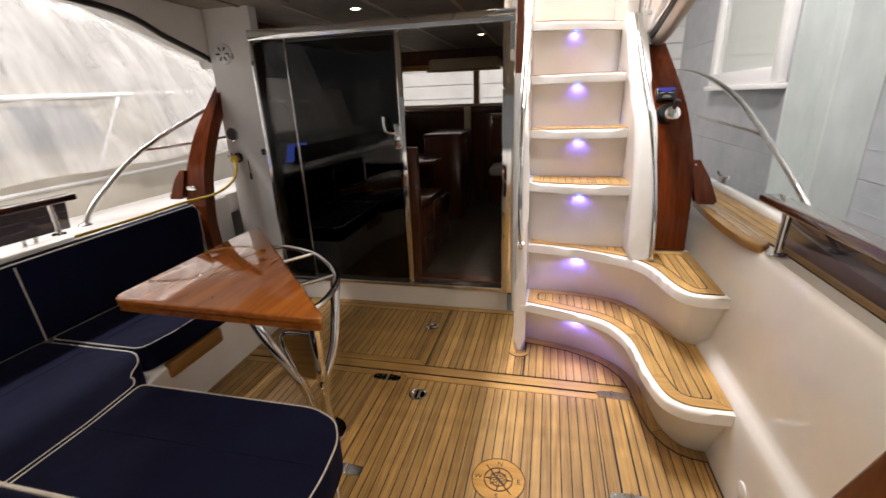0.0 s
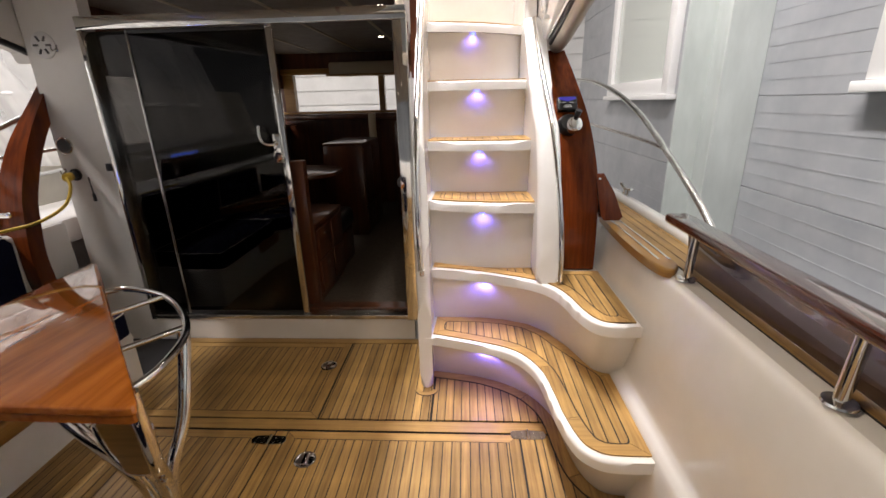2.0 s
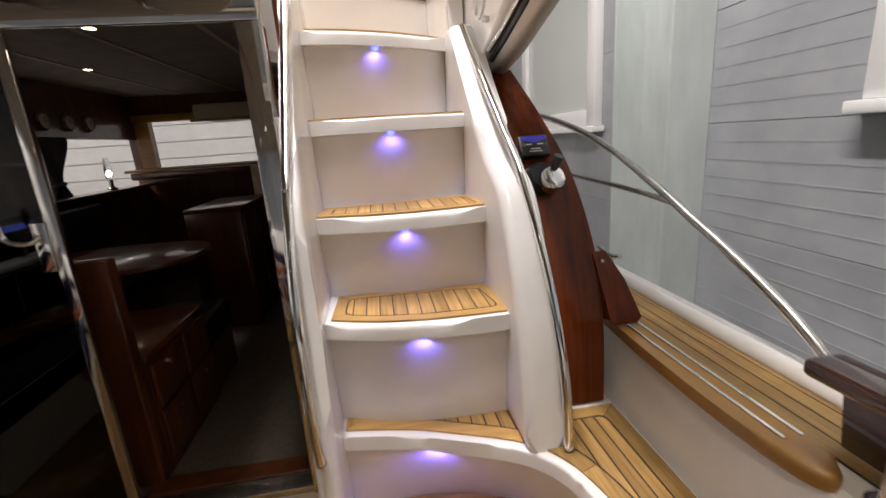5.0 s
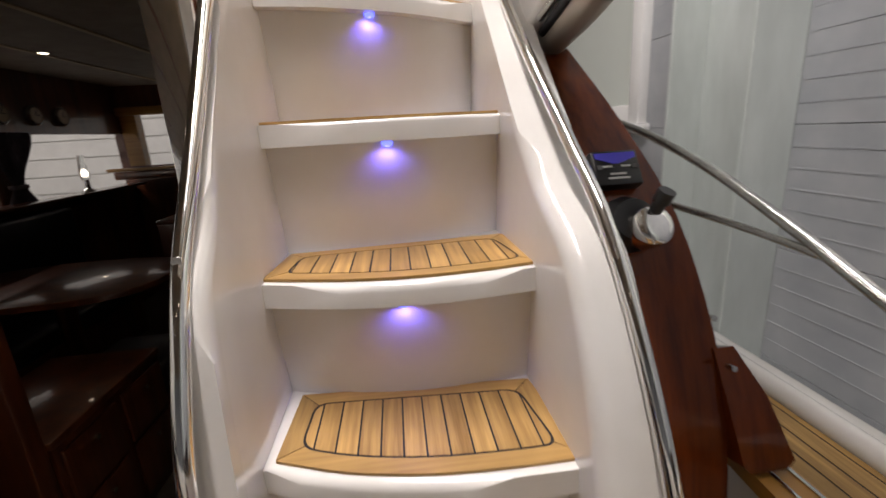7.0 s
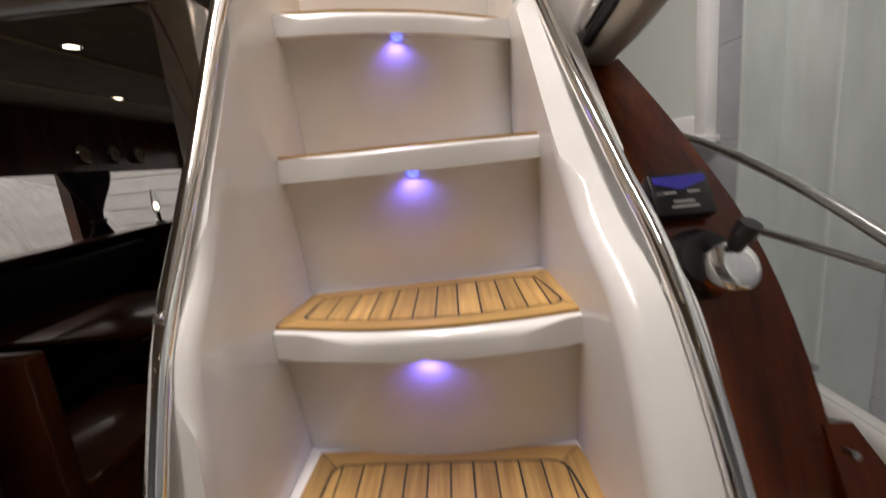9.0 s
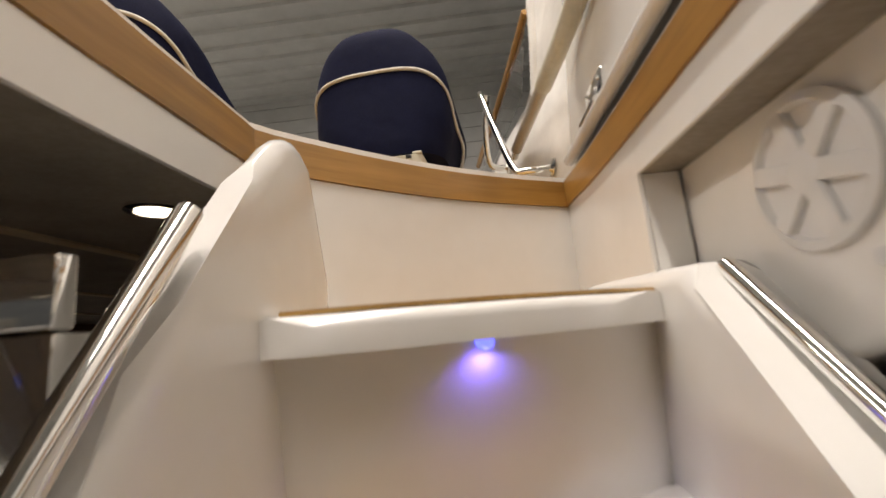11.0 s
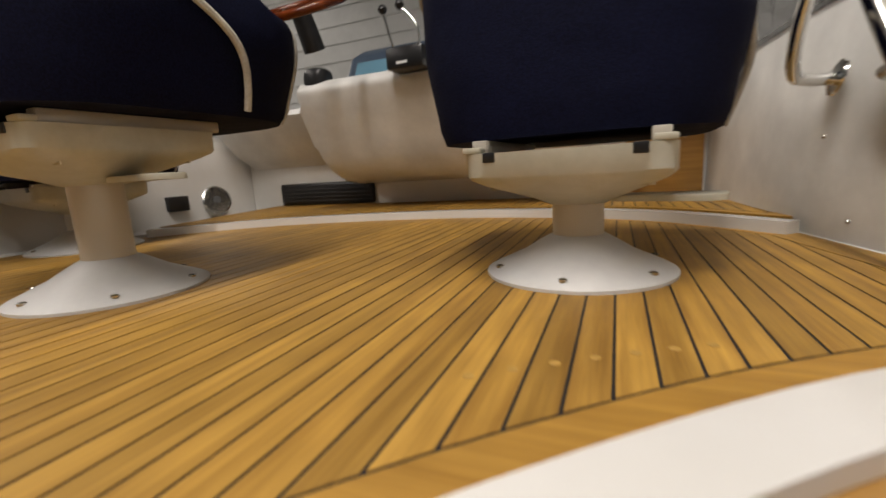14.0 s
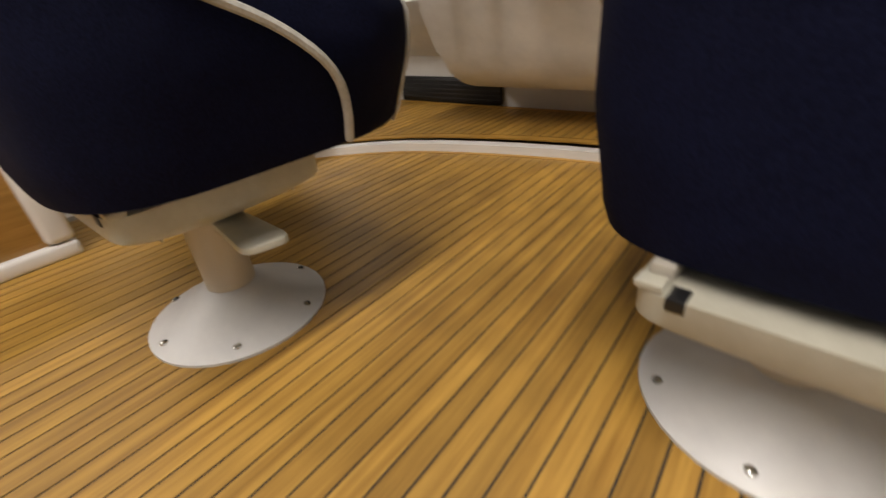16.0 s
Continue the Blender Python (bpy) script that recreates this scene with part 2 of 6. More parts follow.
def leaning(low, z0, high, z1):
    """A solid between two outlines of as many points, one above the other."""
    bm = bmesh.new()
    a, b = [bm.verts.new((p[0], p[1], z0)) for p in low], [bm.verts.new((p[0], p[1], z1)) for p in high]
    n = len(a)
    for i in range(n):
        bm.faces.new((a[i], a[(i + 1) % n], b[(i + 1) % n], b[i]))
    bm.faces.new(a[::-1])
    bm.faces.new(b)
    return bm


def side_slab(profile, x0, x1, bevel=0.0, seg=3):
    """A profile of (y, z), carried from x0 to x1, all edges of its two faces rounded."""
    bm = bmesh.new()
    a = [bm.verts.new((x0, p[0], p[1])) for p in profile]
    f = bm.faces.new(a)
    ext = bmesh.ops.extrude_face_region(bm, geom=[f])
    top = [v for v in ext["geom"] if isinstance(v, bmesh.types.BMVert)]
    for v in top:
        v.co.x = x1
    if bevel:
        edges = [e for e in bm.edges if abs(e.verts[0].co.x - e.verts[1].co.x) < 1e-6]
        bmesh.ops.bevel(bm, geom=edges, offset=bevel, segments=seg, profile=0.5, affect="EDGES", clamp_overlap=True)
    return bm


def lathe(profile, centre, seg=32):
    """Rings of (radius, height) about an upright axis."""
    bm = bmesh.new()
    rings = []
    for r, z in profile:
        rings.append([bm.verts.new((centre[0] + r * math.cos(2 * math.pi * i / seg), centre[1] + r * math.sin(2 * math.pi * i / seg), centre[2] + z)) for i in range(seg)])
    for a, b in zip(rings, rings[1:]):
        for i in range(seg):
            bm.faces.new((a[i], a[(i + 1) % seg], b[(i + 1) % seg], b[i]))
    bm.faces.new(rings[0][::-1])
    bm.faces.new(rings[-1])
    return bm


def smooth_path(points, steps=6, closed=False):
    """Catmull-Rom through the points."""
    pts = [Vector(p) for p in points]
    n = len(pts)
    out = []
    for i in range(n if closed else n - 1):
        p0 = pts[(i - 1) % n] if closed or i else pts[0]
        p1, p2 = pts[i], pts[(i + 1) % n]
        p3 = pts[(i + 2) % n] if closed or i + 2 < n else pts[-1]
        for k in range(steps):
            u = k / steps
            out.append(0.5 * ((2 * p1) + (p2 - p0) * u + (2 * p0 - 5 * p1 + 4 * p2 - p3) * u * u + (3 * p1 - p0 - 3 * p2 + p3) * u ** 3))
    if not closed:
        out.append(pts[-1])
    return out


def tube(points, r, steps=6, closed=False, seg=12, bm=None, curve=True):
    path = smooth_path(points, steps, closed) if curve else [Vector(p) for p in points]
    own = bm or bmesh.new()
    rings, up = [], None
    n = len(path)
    for i, p in enumerate(path):
        a = path[(i - 1) % n] if closed or i else p
        b = path[(i + 1) % n] if closed or i + 1 < n else p
        d = (b - a).normalized()
        if up is None:
            up = d.orthogonal().normalized()
        up = (up - d * up.dot(d)).normalized()
        side = d.cross(up)
        rings.append([own.verts.new(p + r * (math.cos(2 * math.pi * k / seg) * up + math.sin(2 * math.pi * k / seg) * side)) for k in range(seg)])
    for i in range(n if closed else n - 1):
        a, b = rings[i], rings[(i + 1) % n]
        for k in range(seg):
            own.faces.new((a[k], a[(k + 1) % seg], b[(k + 1) % seg], b[k]))
    if not closed:
        own.faces.new(rings[0][::-1])
        own.faces.new(rings[-1])
    return own


def pillow(w, d, h, e=0.35, nu=28, nv=18):
    """A padded cushion about the origin: a superellipsoid, w x d x h."""
    bm = bmesh.new()

    def sp(v, p):
        return math.copysign(abs(v) ** p, v)
    rings = []
    for j in range(1, nv):
        ph = -math.pi / 2 + math.pi * j / nv
        rings.append([bm.verts.new((w / 2 * sp(math.cos(ph), 0.45) * sp(math.cos(2 * math.pi * i / nu), e), d / 2 * sp(math.cos(ph), 0.45) * sp(math.sin(2 * math.pi * i / nu), e), h / 2 * sp(math.sin(ph), 0.6))) for i in range(nu)])
    for a, b in zip(rings, rings[1:]):
        for i in range(nu):
            bm.faces.new((a[i], a[(i + 1) % nu], b[(i + 1) % nu], b[i]))
    bm.faces.new(rings[0][::-1])
    bm.faces.new(rings[-1])
    return bm


def clip(poly, axis, value, keep_less):
    out = []
    for a, b in zip(poly, poly[1:] + poly[:1]):
        ia, ib = (a[axis] <= value) == keep_less, (b[axis] <= value) == keep_less
        if ia:
            out.append(a)
        if ia != ib:
            u = (value - a[axis]) / (b[axis] - a[axis])
            out.append((a[0] + u * (b[0] - a[0]), a[1] + u * (b[1] - a[1])))
    return out


def area_of(poly):
    return 0.5 * sum(a[0] * b[1] - b[0] * a[1] for a, b in zip(poly, poly[1:] + poly[:1]))


def inset(poly, d):
    """The polygon moved inwards by d along its mitred corners."""
    if area_of(poly) < 0:
        poly = poly[::-1]
    out, n = [], len(poly)
    for i in range(n):
        p, a, b = Vector(poly[i]), Vector(poly[i - 1]), Vector(poly[(i + 1) % n])
        e1, e2 = (p - a).normalized(), (b - p).normalized()
        n1, n2 = Vector((-e1.y, e1.x)), Vector((-e2.y, e2.x))
        m = n1 + n2
        m = n1 if m.length < 1e-4 else m.normalized()
        out.append(tuple(p + m * min(d / max(0.35, m.dot(n1)), 2.2 * d)))
    return out


def teak_piece(poly, z, parent, mat, name="plank", thick=0.006):
    if len(poly) < 3 or abs(area_of(poly)) < 2e-5:
        return
    cx, cy = sum(p[0] for p in poly) / len(poly), sum(p[1] for p in poly) / len(poly)
    me = bpy.data.meshes.new(name)
    n = len(poly)
    if area_of(poly) < 0:
        poly = poly[::-1]
    verts = [(p[0] - cx, p[1] - cy, -thick) for p in poly] + [(p[0] - cx, p[1] - cy, 0) for p in poly]
    me.from_pydata(verts, [], [tuple(range(n, 2 * n))] + [(i, (i + 1) % n, n + (i + 1) % n, n + i) for i in range(n)])
    me.materials.append(mat)
    ob = new(name, me)
    ob.parent = parent
    ob.location = Vector((cx, cy, z)) - absolute(parent)
    return ob


def teak_strip(a, b, z, parent, mat, thick=0.006):
    """A border plank between two lines, cut a hair short at both ends."""
    a, b = [Vector(p) for p in a], [Vector(p) for p in b]
    for line in (a, b):
        if (line[1] - line[0]).length > 0.004:
            line[0] = line[0] + (line[1] - line[0]).normalized() * 0.0015
        if (line[-1] - line[-2]).length > 0.004:
            line[-1] = line[-1] + (line[-2] - line[-1]).normalized() * 0.0015
    c = sum(a + b, Vector((0, 0))) / (2 * len(a))
    me = bpy.data.meshes.new("border_plank")
    n = len(a)
    verts = [(p.x - c.x, p.y - c.y, h) for h in (0, -thick) for line in (a, b) for p in line]
    faces = [(i, i + 1, n + i + 1, n + i) for i in range(n - 1)]
    faces += [(2 * n + i, 2 * n + i + 1, i + 1, i) for i in range(n - 1)] + [(n + i, n + i + 1, 3 * n + i + 1, 3 * n + i) for i in range(n - 1)]
    faces += [(0, n, 3 * n, 2 * n), (n - 1, 3 * n - 1, 4 * n - 1, 2 * n - 1)]
    me.from_pydata(verts, [], faces)
    me.materials.append(mat)
    ob = new("border_plank", me)
    ob.parent = parent
    ob.location = Vector((c.x, c.y, z)) - absolute(parent)


def teak_panel(poly, z, parent, border=0.05, pitch=0.045, gap=0.005, corners=(), along_x=False, start=None, mats=None):
    """A caulked teak panel: a black bed, a mitred border cut at the given corner numbers, and planks inside it."""
    grain, cross = mats or (TEAK, TEAK_X)
    if area_of(poly) < 0:
        poly = poly[::-1]
        corners = [len(poly) - 1 - c for c in corners][::-1]
    keep = [k for k in range(len(poly)) if k in corners or not corners or all((Vector(poly[k]) - Vector(poly[c])).length > 1.5 * border for c in corners)]
    corners = [keep.index(c) for c in corners]
    poly = [poly[k] for k in keep]
    part("caulking", slab(inset(poly, 0.004), z - 0.007, z - 0.0012), CAULK, parent, smooth=False)
    outer, inner = inset(poly, 0.0005), inset(poly, border if border > 0.012 else 0.0015)
    if border > 0.012:
        cs = sorted(corners) or list(range(len(poly)))
        inner_edge = inset(poly, border - gap)
        for a, b in zip(cs, cs[1:] + [cs[0] + len(poly)]):
            idx = [k % len(poly) for k in range(a, b + 1)]
            d = Vector(outer[idx[-1]]) - Vector(outer[idx[0]])
            teak_strip([outer[k] for k in idx], [inner_edge[k] for k in idx], z, parent, cross if abs(d.x) > abs(d.y) else grain)
    ax = 1 if along_x else 0
    lo, hi = min(p[ax] for p in inner), max(p[ax] for p in inner)
    s = lo if start is None else start + math.floor((lo - start) / pitch) * pitch
    while s < hi:
        strip = clip(clip(inner, ax, s + gap / 2, False), ax, s + pitch - gap / 2, True)
        if strip:
            teak_piece(strip, z, parent, cross if along_x else grain)
        s += pitch


def teak_tread(poly, z, parent, border, pitch, gap, corners, joints=(), start=0.70, r=0.035):
    """A tread panel: border planks cut at the corners and joints, round a field of planks with rounded corners."""
    if area_of(poly) < 0:
        poly = poly[::-1]
        corners = [len(poly) - 1 - c for c in corners]
        joints = [len(poly) - 1 - c for c in joints]
    keep = [k for k in range(len(poly)) if k in corners or all((Vector(poly[k]) - Vector(poly[c])).length > 1.6 * border for c in corners)]
    corners, joints = [keep.index(c) for c in corners], [keep.index(c) for c in joints if c in keep]
    poly = [poly[k] for k in keep]
    part("caulking", slab(inset(poly, 0.004), z - 0.007, z - 0.0012), CAULK, parent, smooth=False)
    core, field, n = inset(poly, border - gap), inset(poly, border), len(poly)

    def soft(line):
        """Each point of the line, the corners as arcs; a list of lists."""
        out = []
        for i, p in enumerate(line):
            if i not in corners:
                out.append([tuple(p)])
                continue
            p, a, b = Vector(p), Vector(line[i - 1]), Vector(line[(i + 1) % n])
            ra, rb = min(r, 0.45 * (a - p).length), min(r, 0.45 * (b - p).length)
            q0, q1 = p + (a - p).normalized() * ra, p + (b - p).normalized() * rb
            out.append([tuple((1 - t) ** 2 * q0 + 2 * t * (1 - t) * p + t * t * q1) for t in (0, 0.25, 0.5, 0.75, 1)])
        return out
    rim, cuts = soft(core), sorted(set(corners) | set(joints))
    for a, b in zip(cuts, cuts[1:] + [cuts[0] + n]):
        idx = [k % n for k in range(a, b + 1)]
        inner = []
        for m, k in enumerate(idx):
            arc = rim[k]
            half = len(arc) // 2
            inner += arc[half:] if m == 0 else (arc[:half + 1] if m == len(idx) - 1 else arc)
        outer = [tuple(poly[k]) for k in idx]
        piece = inset(outer + inner[::-1], 0.0011)
        d = Vector(outer[-1]) - Vector(outer[0])
        teak_piece(piece, z, parent, TEAK_PALE_X if abs(d.x) > abs(d.y) else TEAK_PALE, "border_plank")
    field = [p for arc in soft(field) for p in arc]
    lo, hi = min(p[0] for p in field), max(p[0] for p in field)
    s = start + math.floor((lo - start) / pitch) * pitch
    while s < hi:
        teak_piece(clip(clip(field, 0, s + gap / 2, False), 0, s + pitch - gap / 2, True), z, parent, TEAK_PALE)
        s += pitch


def flat(points):
    return [(p[0], p[1]) for p in points]


def curve2(points, steps=5):
    return flat(smooth_path([(p[0], p[1], 0) for p in points], steps))



def rounded(poly, r, seg=5):
    out, n = [], len(poly)
    for i in range(n):
        p, a, b = Vector(poly[i]), Vector(poly[i - 1]), Vector(poly[(i + 1) % n])
        u, v = (a - p).normalized(), (b - p).normalized()
        for k in range(seg + 1):
            t = k / seg
            q0, q1 = p + u * r, p + v * r
            out.append(tuple((1 - t) ** 2 * q0 + 2 * t * (1 - t) * p + t * t * q1))
    return out


# ---------------------------------------------------------------- large structure: hall
FLY = 2.452           # upper deck
CEIL = 2.30           # cockpit ceiling
DOOR_Y = 3.56         # saloon bulkhead
WALL_X = 1.40         # starboard bulwark, inner face
PORT_X = -2.14

part("ground", box(-14, 4.2, -12, 16, -1.75, -1.6), CONCRETE, None, "grey concrete floor of the boat hall", kind="structure")


def hall_wall(name, width, height, place, turn, label, rows=24, grooves=1, mat=HALLPANEL, gap=0.0025):
    """A wall of horizontal metal panels with grooves; each panel row is a piece of it."""
    wall = thing(name, place, label, kind="structure")
    wall.rotation_euler = (0, 0, radians(turn))
    bm = bmesh.new()
    box(-width / 2, width / 2, 0.03, 0.18, 0, height, bm=bm)
    back = part("wall_core", bm, mat, None, smooth=False)
    back.parent = wall
    me = None
    h = height / rows
    for i in range(rows):
        if me is None:
            b2 = box(-width / 2, width / 2, 0.0, 0.029, gap, h - gap, 0.002, 1)
            for k in range(1, grooves):
                box(-width / 2, width / 2, -0.0025, 0.001, h * k / grooves - 0.005, h * k / grooves + 0.005, bm=b2)
            ob = part("wall_panel", b2, mat, None, smooth=False)
            me = ob.data
        else:
            ob = new("wall_panel", me)
        ob.parent = wall
        ob.location = (0, 0, i * h)
    return wall


hall_wall("wall_east", 28, 9.6, (3.20, 2, -1.6), -90, "grey grooved metal panel wall of the boat hall", 12, 6)
hall_wall("wall_north", 20, 9.6, (-5, 11.5, -1.6), 0, "grey grooved metal panel wall behind the boat", 30, 1, LITPANEL, 0.016)
part("wall_west", box(-14.2, -14, -12, 16, -1.6, 8), WHITE, None, "white far wall of the boat hall", kind="structure")
part("wall_south", box(-14, 4.2, -12.2, -12, -1.6, 8), HALLPANEL, None, "grey wall of the boat hall behind the stern", kind="structure")
roof_bm = box(-14, 4.2, -12, 16, 7.2, 7.4)
for k in range(50):
    box(-14, 4.2, -8 + 0.4 * k, -7.93 + 0.4 * k, 7.13, 7.21, bm=roof_bm)
roof = part("ceiling", roof_bm, LITPANEL, None, "grey ribbed metal roof of the boat hall", kind="structure")
# fittings for these lamps, the added one at (-6.5, 8.0) included
for hx, hy in ((1.0, 2.6), (-5.0, 0.2), (-4.9, 3.4), (0.2, 3.0), (-6.5, 8.0)):
    lamp = thing("tube_lamp", (hx, hy, 7.0), "white fluorescent tube lamp under the hall roof", "lamp", "hall tube lamps")
    part("housing", box(hx - 0.16, hx + 0.16, hy - 2.0, hy + 2.0, 6.95, 7.2, 0.02), WHITE, lamp)
    part("tube", tube([(hx, hy - 1.95, 6.88), (hx, hy + 1.95, 6.88)], 0.03, curve=False), TUBE_LIGHT, lamp)

for cy0, cy1 in ((5.04, 5.86), (-1.2, -0.4)):
    col = thing("steel_column", (3.02, cy0, -1.6), "pale grey painted steel column against the hall wall", "column", "hall columns")
    part("flange", box(2.85, 3.197, cy0, cy0 + 0.03, -1.6, 7.2, 0.004), COLUMN, col, smooth=False)
    part("flange", box(2.85, 3.197, cy1 - 0.03, cy1, -1.6, 7.2, 0.004), COLUMN, col, smooth=False)
    part("web", box(3.13, 3.155, cy0 + 0.031, cy1 - 0.031, -1.6, 7.2), COLUMN, col, smooth=False)


def hall_window(name, y0, y1, z0, z1):
    x = 3.15
    win = thing(name, (x, (y0 + y1) / 2, z0), "white framed hall window, pale reflection painted into its glass", kind="structure")
    f = 0.19
    part("window_frame", box(x - 0.05, x + 0.05, y0, y0 + f, z0, z1, 0.008), WHITE, win)
    part("window_frame", box(x - 0.05, x + 0.05, y1 - f, y1, z0, z1, 0.008), WHITE, win)
    part("window_frame", box(x - 0.05, x + 0.05, y0 + f, y1 - f, z1 - f, z1, 0.008), WHITE, win)
    part("window_frame", box(x - 0.05, x + 0.05, y0 + f, y1 - f, z0, z0 + f, 0.008), WHITE, win)
    part("window_sill", box(x - 0.09, x + 0.05, y0 - 0.06, y1 + 0.06, z0 - 0.07, z0 - 0.002, 0.01), WHITE, win)
    part("pane", box(x + 0.01, x + 0.03, y0 + f, y1 - f, z0 + f, z1 - f), HALLPANE, win, smooth=False)


hall_window("window_1", 6.70, 9.15, 1.65, 3.7)
hall_window("window_2", 2.3, 3.87, 1.68, 3.7)

# ---------------------------------------------------------------- large structure: cockpit
floor = thing("floor", (0, 0, 0), "caulked teak planks of the cockpit floor", kind="structure")
part("subfloor", box(PORT_X - 0.1, WALL_X + 0.06, -0.9, DOOR_Y, -0.08, -0.012), CAULK, floor, smooth=False)
deck_zones = [
    # (x0, x1, y0, y1)
    (-1.46, -0.215, 2.72, 3.49), (-0.205, 0.40, 2.72, 3.49), (0.41, 1.24, 2.72, 3.10),
    (-0.33, 0.86, 0.6, 2.62), (-1.46, -0.40, 1.66, 2.62), (0.94, 1.262, -0.6, 2.62),
    (-1.36, 0.86, -0.85, 0.52),
]
for i, (x0, x1, y0, y1) in enumerate(deck_zones):
    edge = 0.055 if i in (0, 3, 4) else 0.006
    teak_panel([(x0, y0), (x1, y0), (x1, y1), (x0, y1)], 0.0, floor, edge, start=-0.33, mats=(TEAK_PALE, TEAK_PALE_X))
teak_panel([(-1.46, 2.63), (1.3, 2.63), (1.3, 2.71), (-1.46, 2.71)], 0.0, floor, 0.004, 0.08, along_x=True, mats=(TEAK_PALE, TEAK_PALE_X))
teak_panel([(-1.46, 3.495), (0.36, 3.495), (0.36, 3.555), (-1.46, 3.555)], 0.0, floor, 0.004, 0.06, along_x=True, mats=(TEAK_PALE, TEAK_PALE_X))
teak_panel([(0.865, 0.6), (0.935, 0.6), (0.935, 2.62), (0.865, 2.62)], 0.0, floor, 0.004, 0.07, mats=(TEAK_PALE, TEAK_PALE_X))
teak_panel([(-0.395, 0.6), (-0.335, 0.6), (-0.335, 2.62), (-0.395, 2.62)], 0.0, floor, 0.004, 0.06, mats=(TEAK_PALE, TEAK_PALE_X))

# bulkhead with the door's opening
bulk = thing("wall_saloon", (0, DOOR_Y, 0), "glossy white moulded saloon bulkhead", kind="structure")
DX0, DX1, DZ0, DZ1 = -1.66, 0.23, 0.16, 2.075
part("bulkhead_left", box(-2.05, DX0, DOOR_Y, DOOR_Y + 0.09, 0, CEIL), GEL, bulk, smooth=False)
part("bulkhead_foot", box(DX0, DX1, DOOR_Y, DOOR_Y + 0.09, 0, DZ0), GEL, bulk, smooth=False)
part("bulkhead_right", box(DX1 + 0.037, 0.322, DOOR_Y, DOOR_Y + 0.06, 0, 1.75), GEL, bulk, smooth=False)

# starboard bulwark and side deck
stbd = thing("wall_starboard", (WALL_X, 0, 0), "glossy white moulded bulwark of the cockpit", kind="structure")
bw = smooth_path([(1.268, 0.0, 0), (1.275, 0.18, 0), (1.283, 0.335, 0), (1.297, 0.375, 0), (1.322, 0.40, 0), (1.334, 0.44, 0), (1.340, 0.60, 0), (1.352, 0.74, 0), (1.378, 0.88, 0), (1.392, 0.925, 0), (1.41, 0.945, 0)], 4)
bm = bmesh.new()
ring = [(p.x, p.y) for p in bw] + [(1.50, 0.945), (1.50, 0.0)]
fore, aft = [bm.verts.new((x, 3.36, z)) for x, z in ring], [bm.verts.new((x, -0.95, z)) for x, z in ring]
for k in range(len(ring)):
    bm.faces.new((fore[k], fore[(k + 1) % len(ring)], aft[(k + 1) % len(ring)], aft[k]))
bm.faces.new(fore)
bm.faces.new(aft[::-1])
part("bulwark", bm, GEL, stbd)
part("side_deck", box(1.46, 1.77, -1, 9, 0.80, 0.942, 0.004), GEL, stbd)
part("toe_rail", tube([(1.665, -1.0, 0.955), (1.665, 9, 0.955)], 0.034, 1, seg=16, curve=False), GEL, stbd)
part("hull_side", box(1.70, 1.78, -1.2, 9, -1.2, 0.948, 0.02), GEL, stbd)
sd = thing("floor_side_deck", (WALL_X, 3, 0.95), "caulked teak planks of the side deck", kind="structure")
teak_panel([(1.465, -0.9), (1.63, -0.9), (1.63, 7.5), (1.465, 7.5)], 0.953, sd, 0.004, 0.048, mats=(TEAK_PALE, TEAK_PALE_X))
port = thing("wall_port", (PORT_X, 0, 0), "glossy white moulded port bulwark behind the sofa", kind="structure")
part("bulwark", box(PORT_X - 0.08, PORT_X, -0.95, 3.56, 0, 0.90, 0.02), GEL, port)
part("side_deck", box(PORT_X - 0.65, PORT_X - 0.02, -1, 9, 0.74, 0.905, 0.01), GEL, port)
part("hull_side", box(PORT_X - 0.66, PORT_X - 0.56, -1.2, 9, -1.2, 0.90, 0.02), GEL, port)
part("transom", box(PORT_X - 0.6, WALL_X + 0.6, -1.05, -0.95, -1.2, 0.95, 0.02), GEL, None, "white moulded transom closing the cockpit", kind="structure")

# upper deck slab with its stair hatch; the underside is the cockpit ceiling
HATCH = [(0.22, 2.25), (0.215, 3.6), (0.225, 3.96)] + curve2([(0.225, 3.97), (0.40, 4.15), (0.60, 4.32), (0.80, 4.45), (0.975, 4.545)], 4)[1:] + [(0.995, 4.2), (1.0, 2.25)]


def deck_with_hole(name, outline, hole, z0, z1, mat, label, kind="structure", parent=None):
    """A deck in plan with a hole: both rims bridged."""
    bm = bmesh.new()
    for z in (z0, z1):
        ring = []
        for loop in (outline, hole):
            vs = [bm.verts.new((p[0], p[1], z)) for p in loop]
            ring += [bm.edges.new((a, b)) for a, b in zip(vs, vs[1:] + vs[:1])]
        bmesh.ops.triangle_fill(bm, use_beauty=True, use_dissolve=True, edges=ring)
    for loop in (outline, hole):
        lo = [v for v in bm.verts if abs(v.co.z - z0) < 1e-6]
        hi = [v for v in bm.verts if abs(v.co.z - z1) < 1e-6]

        def at(vs, p):
            return min(vs, key=lambda v: (v.co.x - p[0]) ** 2 + (v.co.y - p[1]) ** 2)
        for a, b in zip(loop, loop[1:] + loop[:1]):
            bm.faces.new((at(lo, a), at(lo, b), at(hi, b), at(hi, a)))
    return part(name, bm, mat, parent, label, smooth=False, kind=kind)


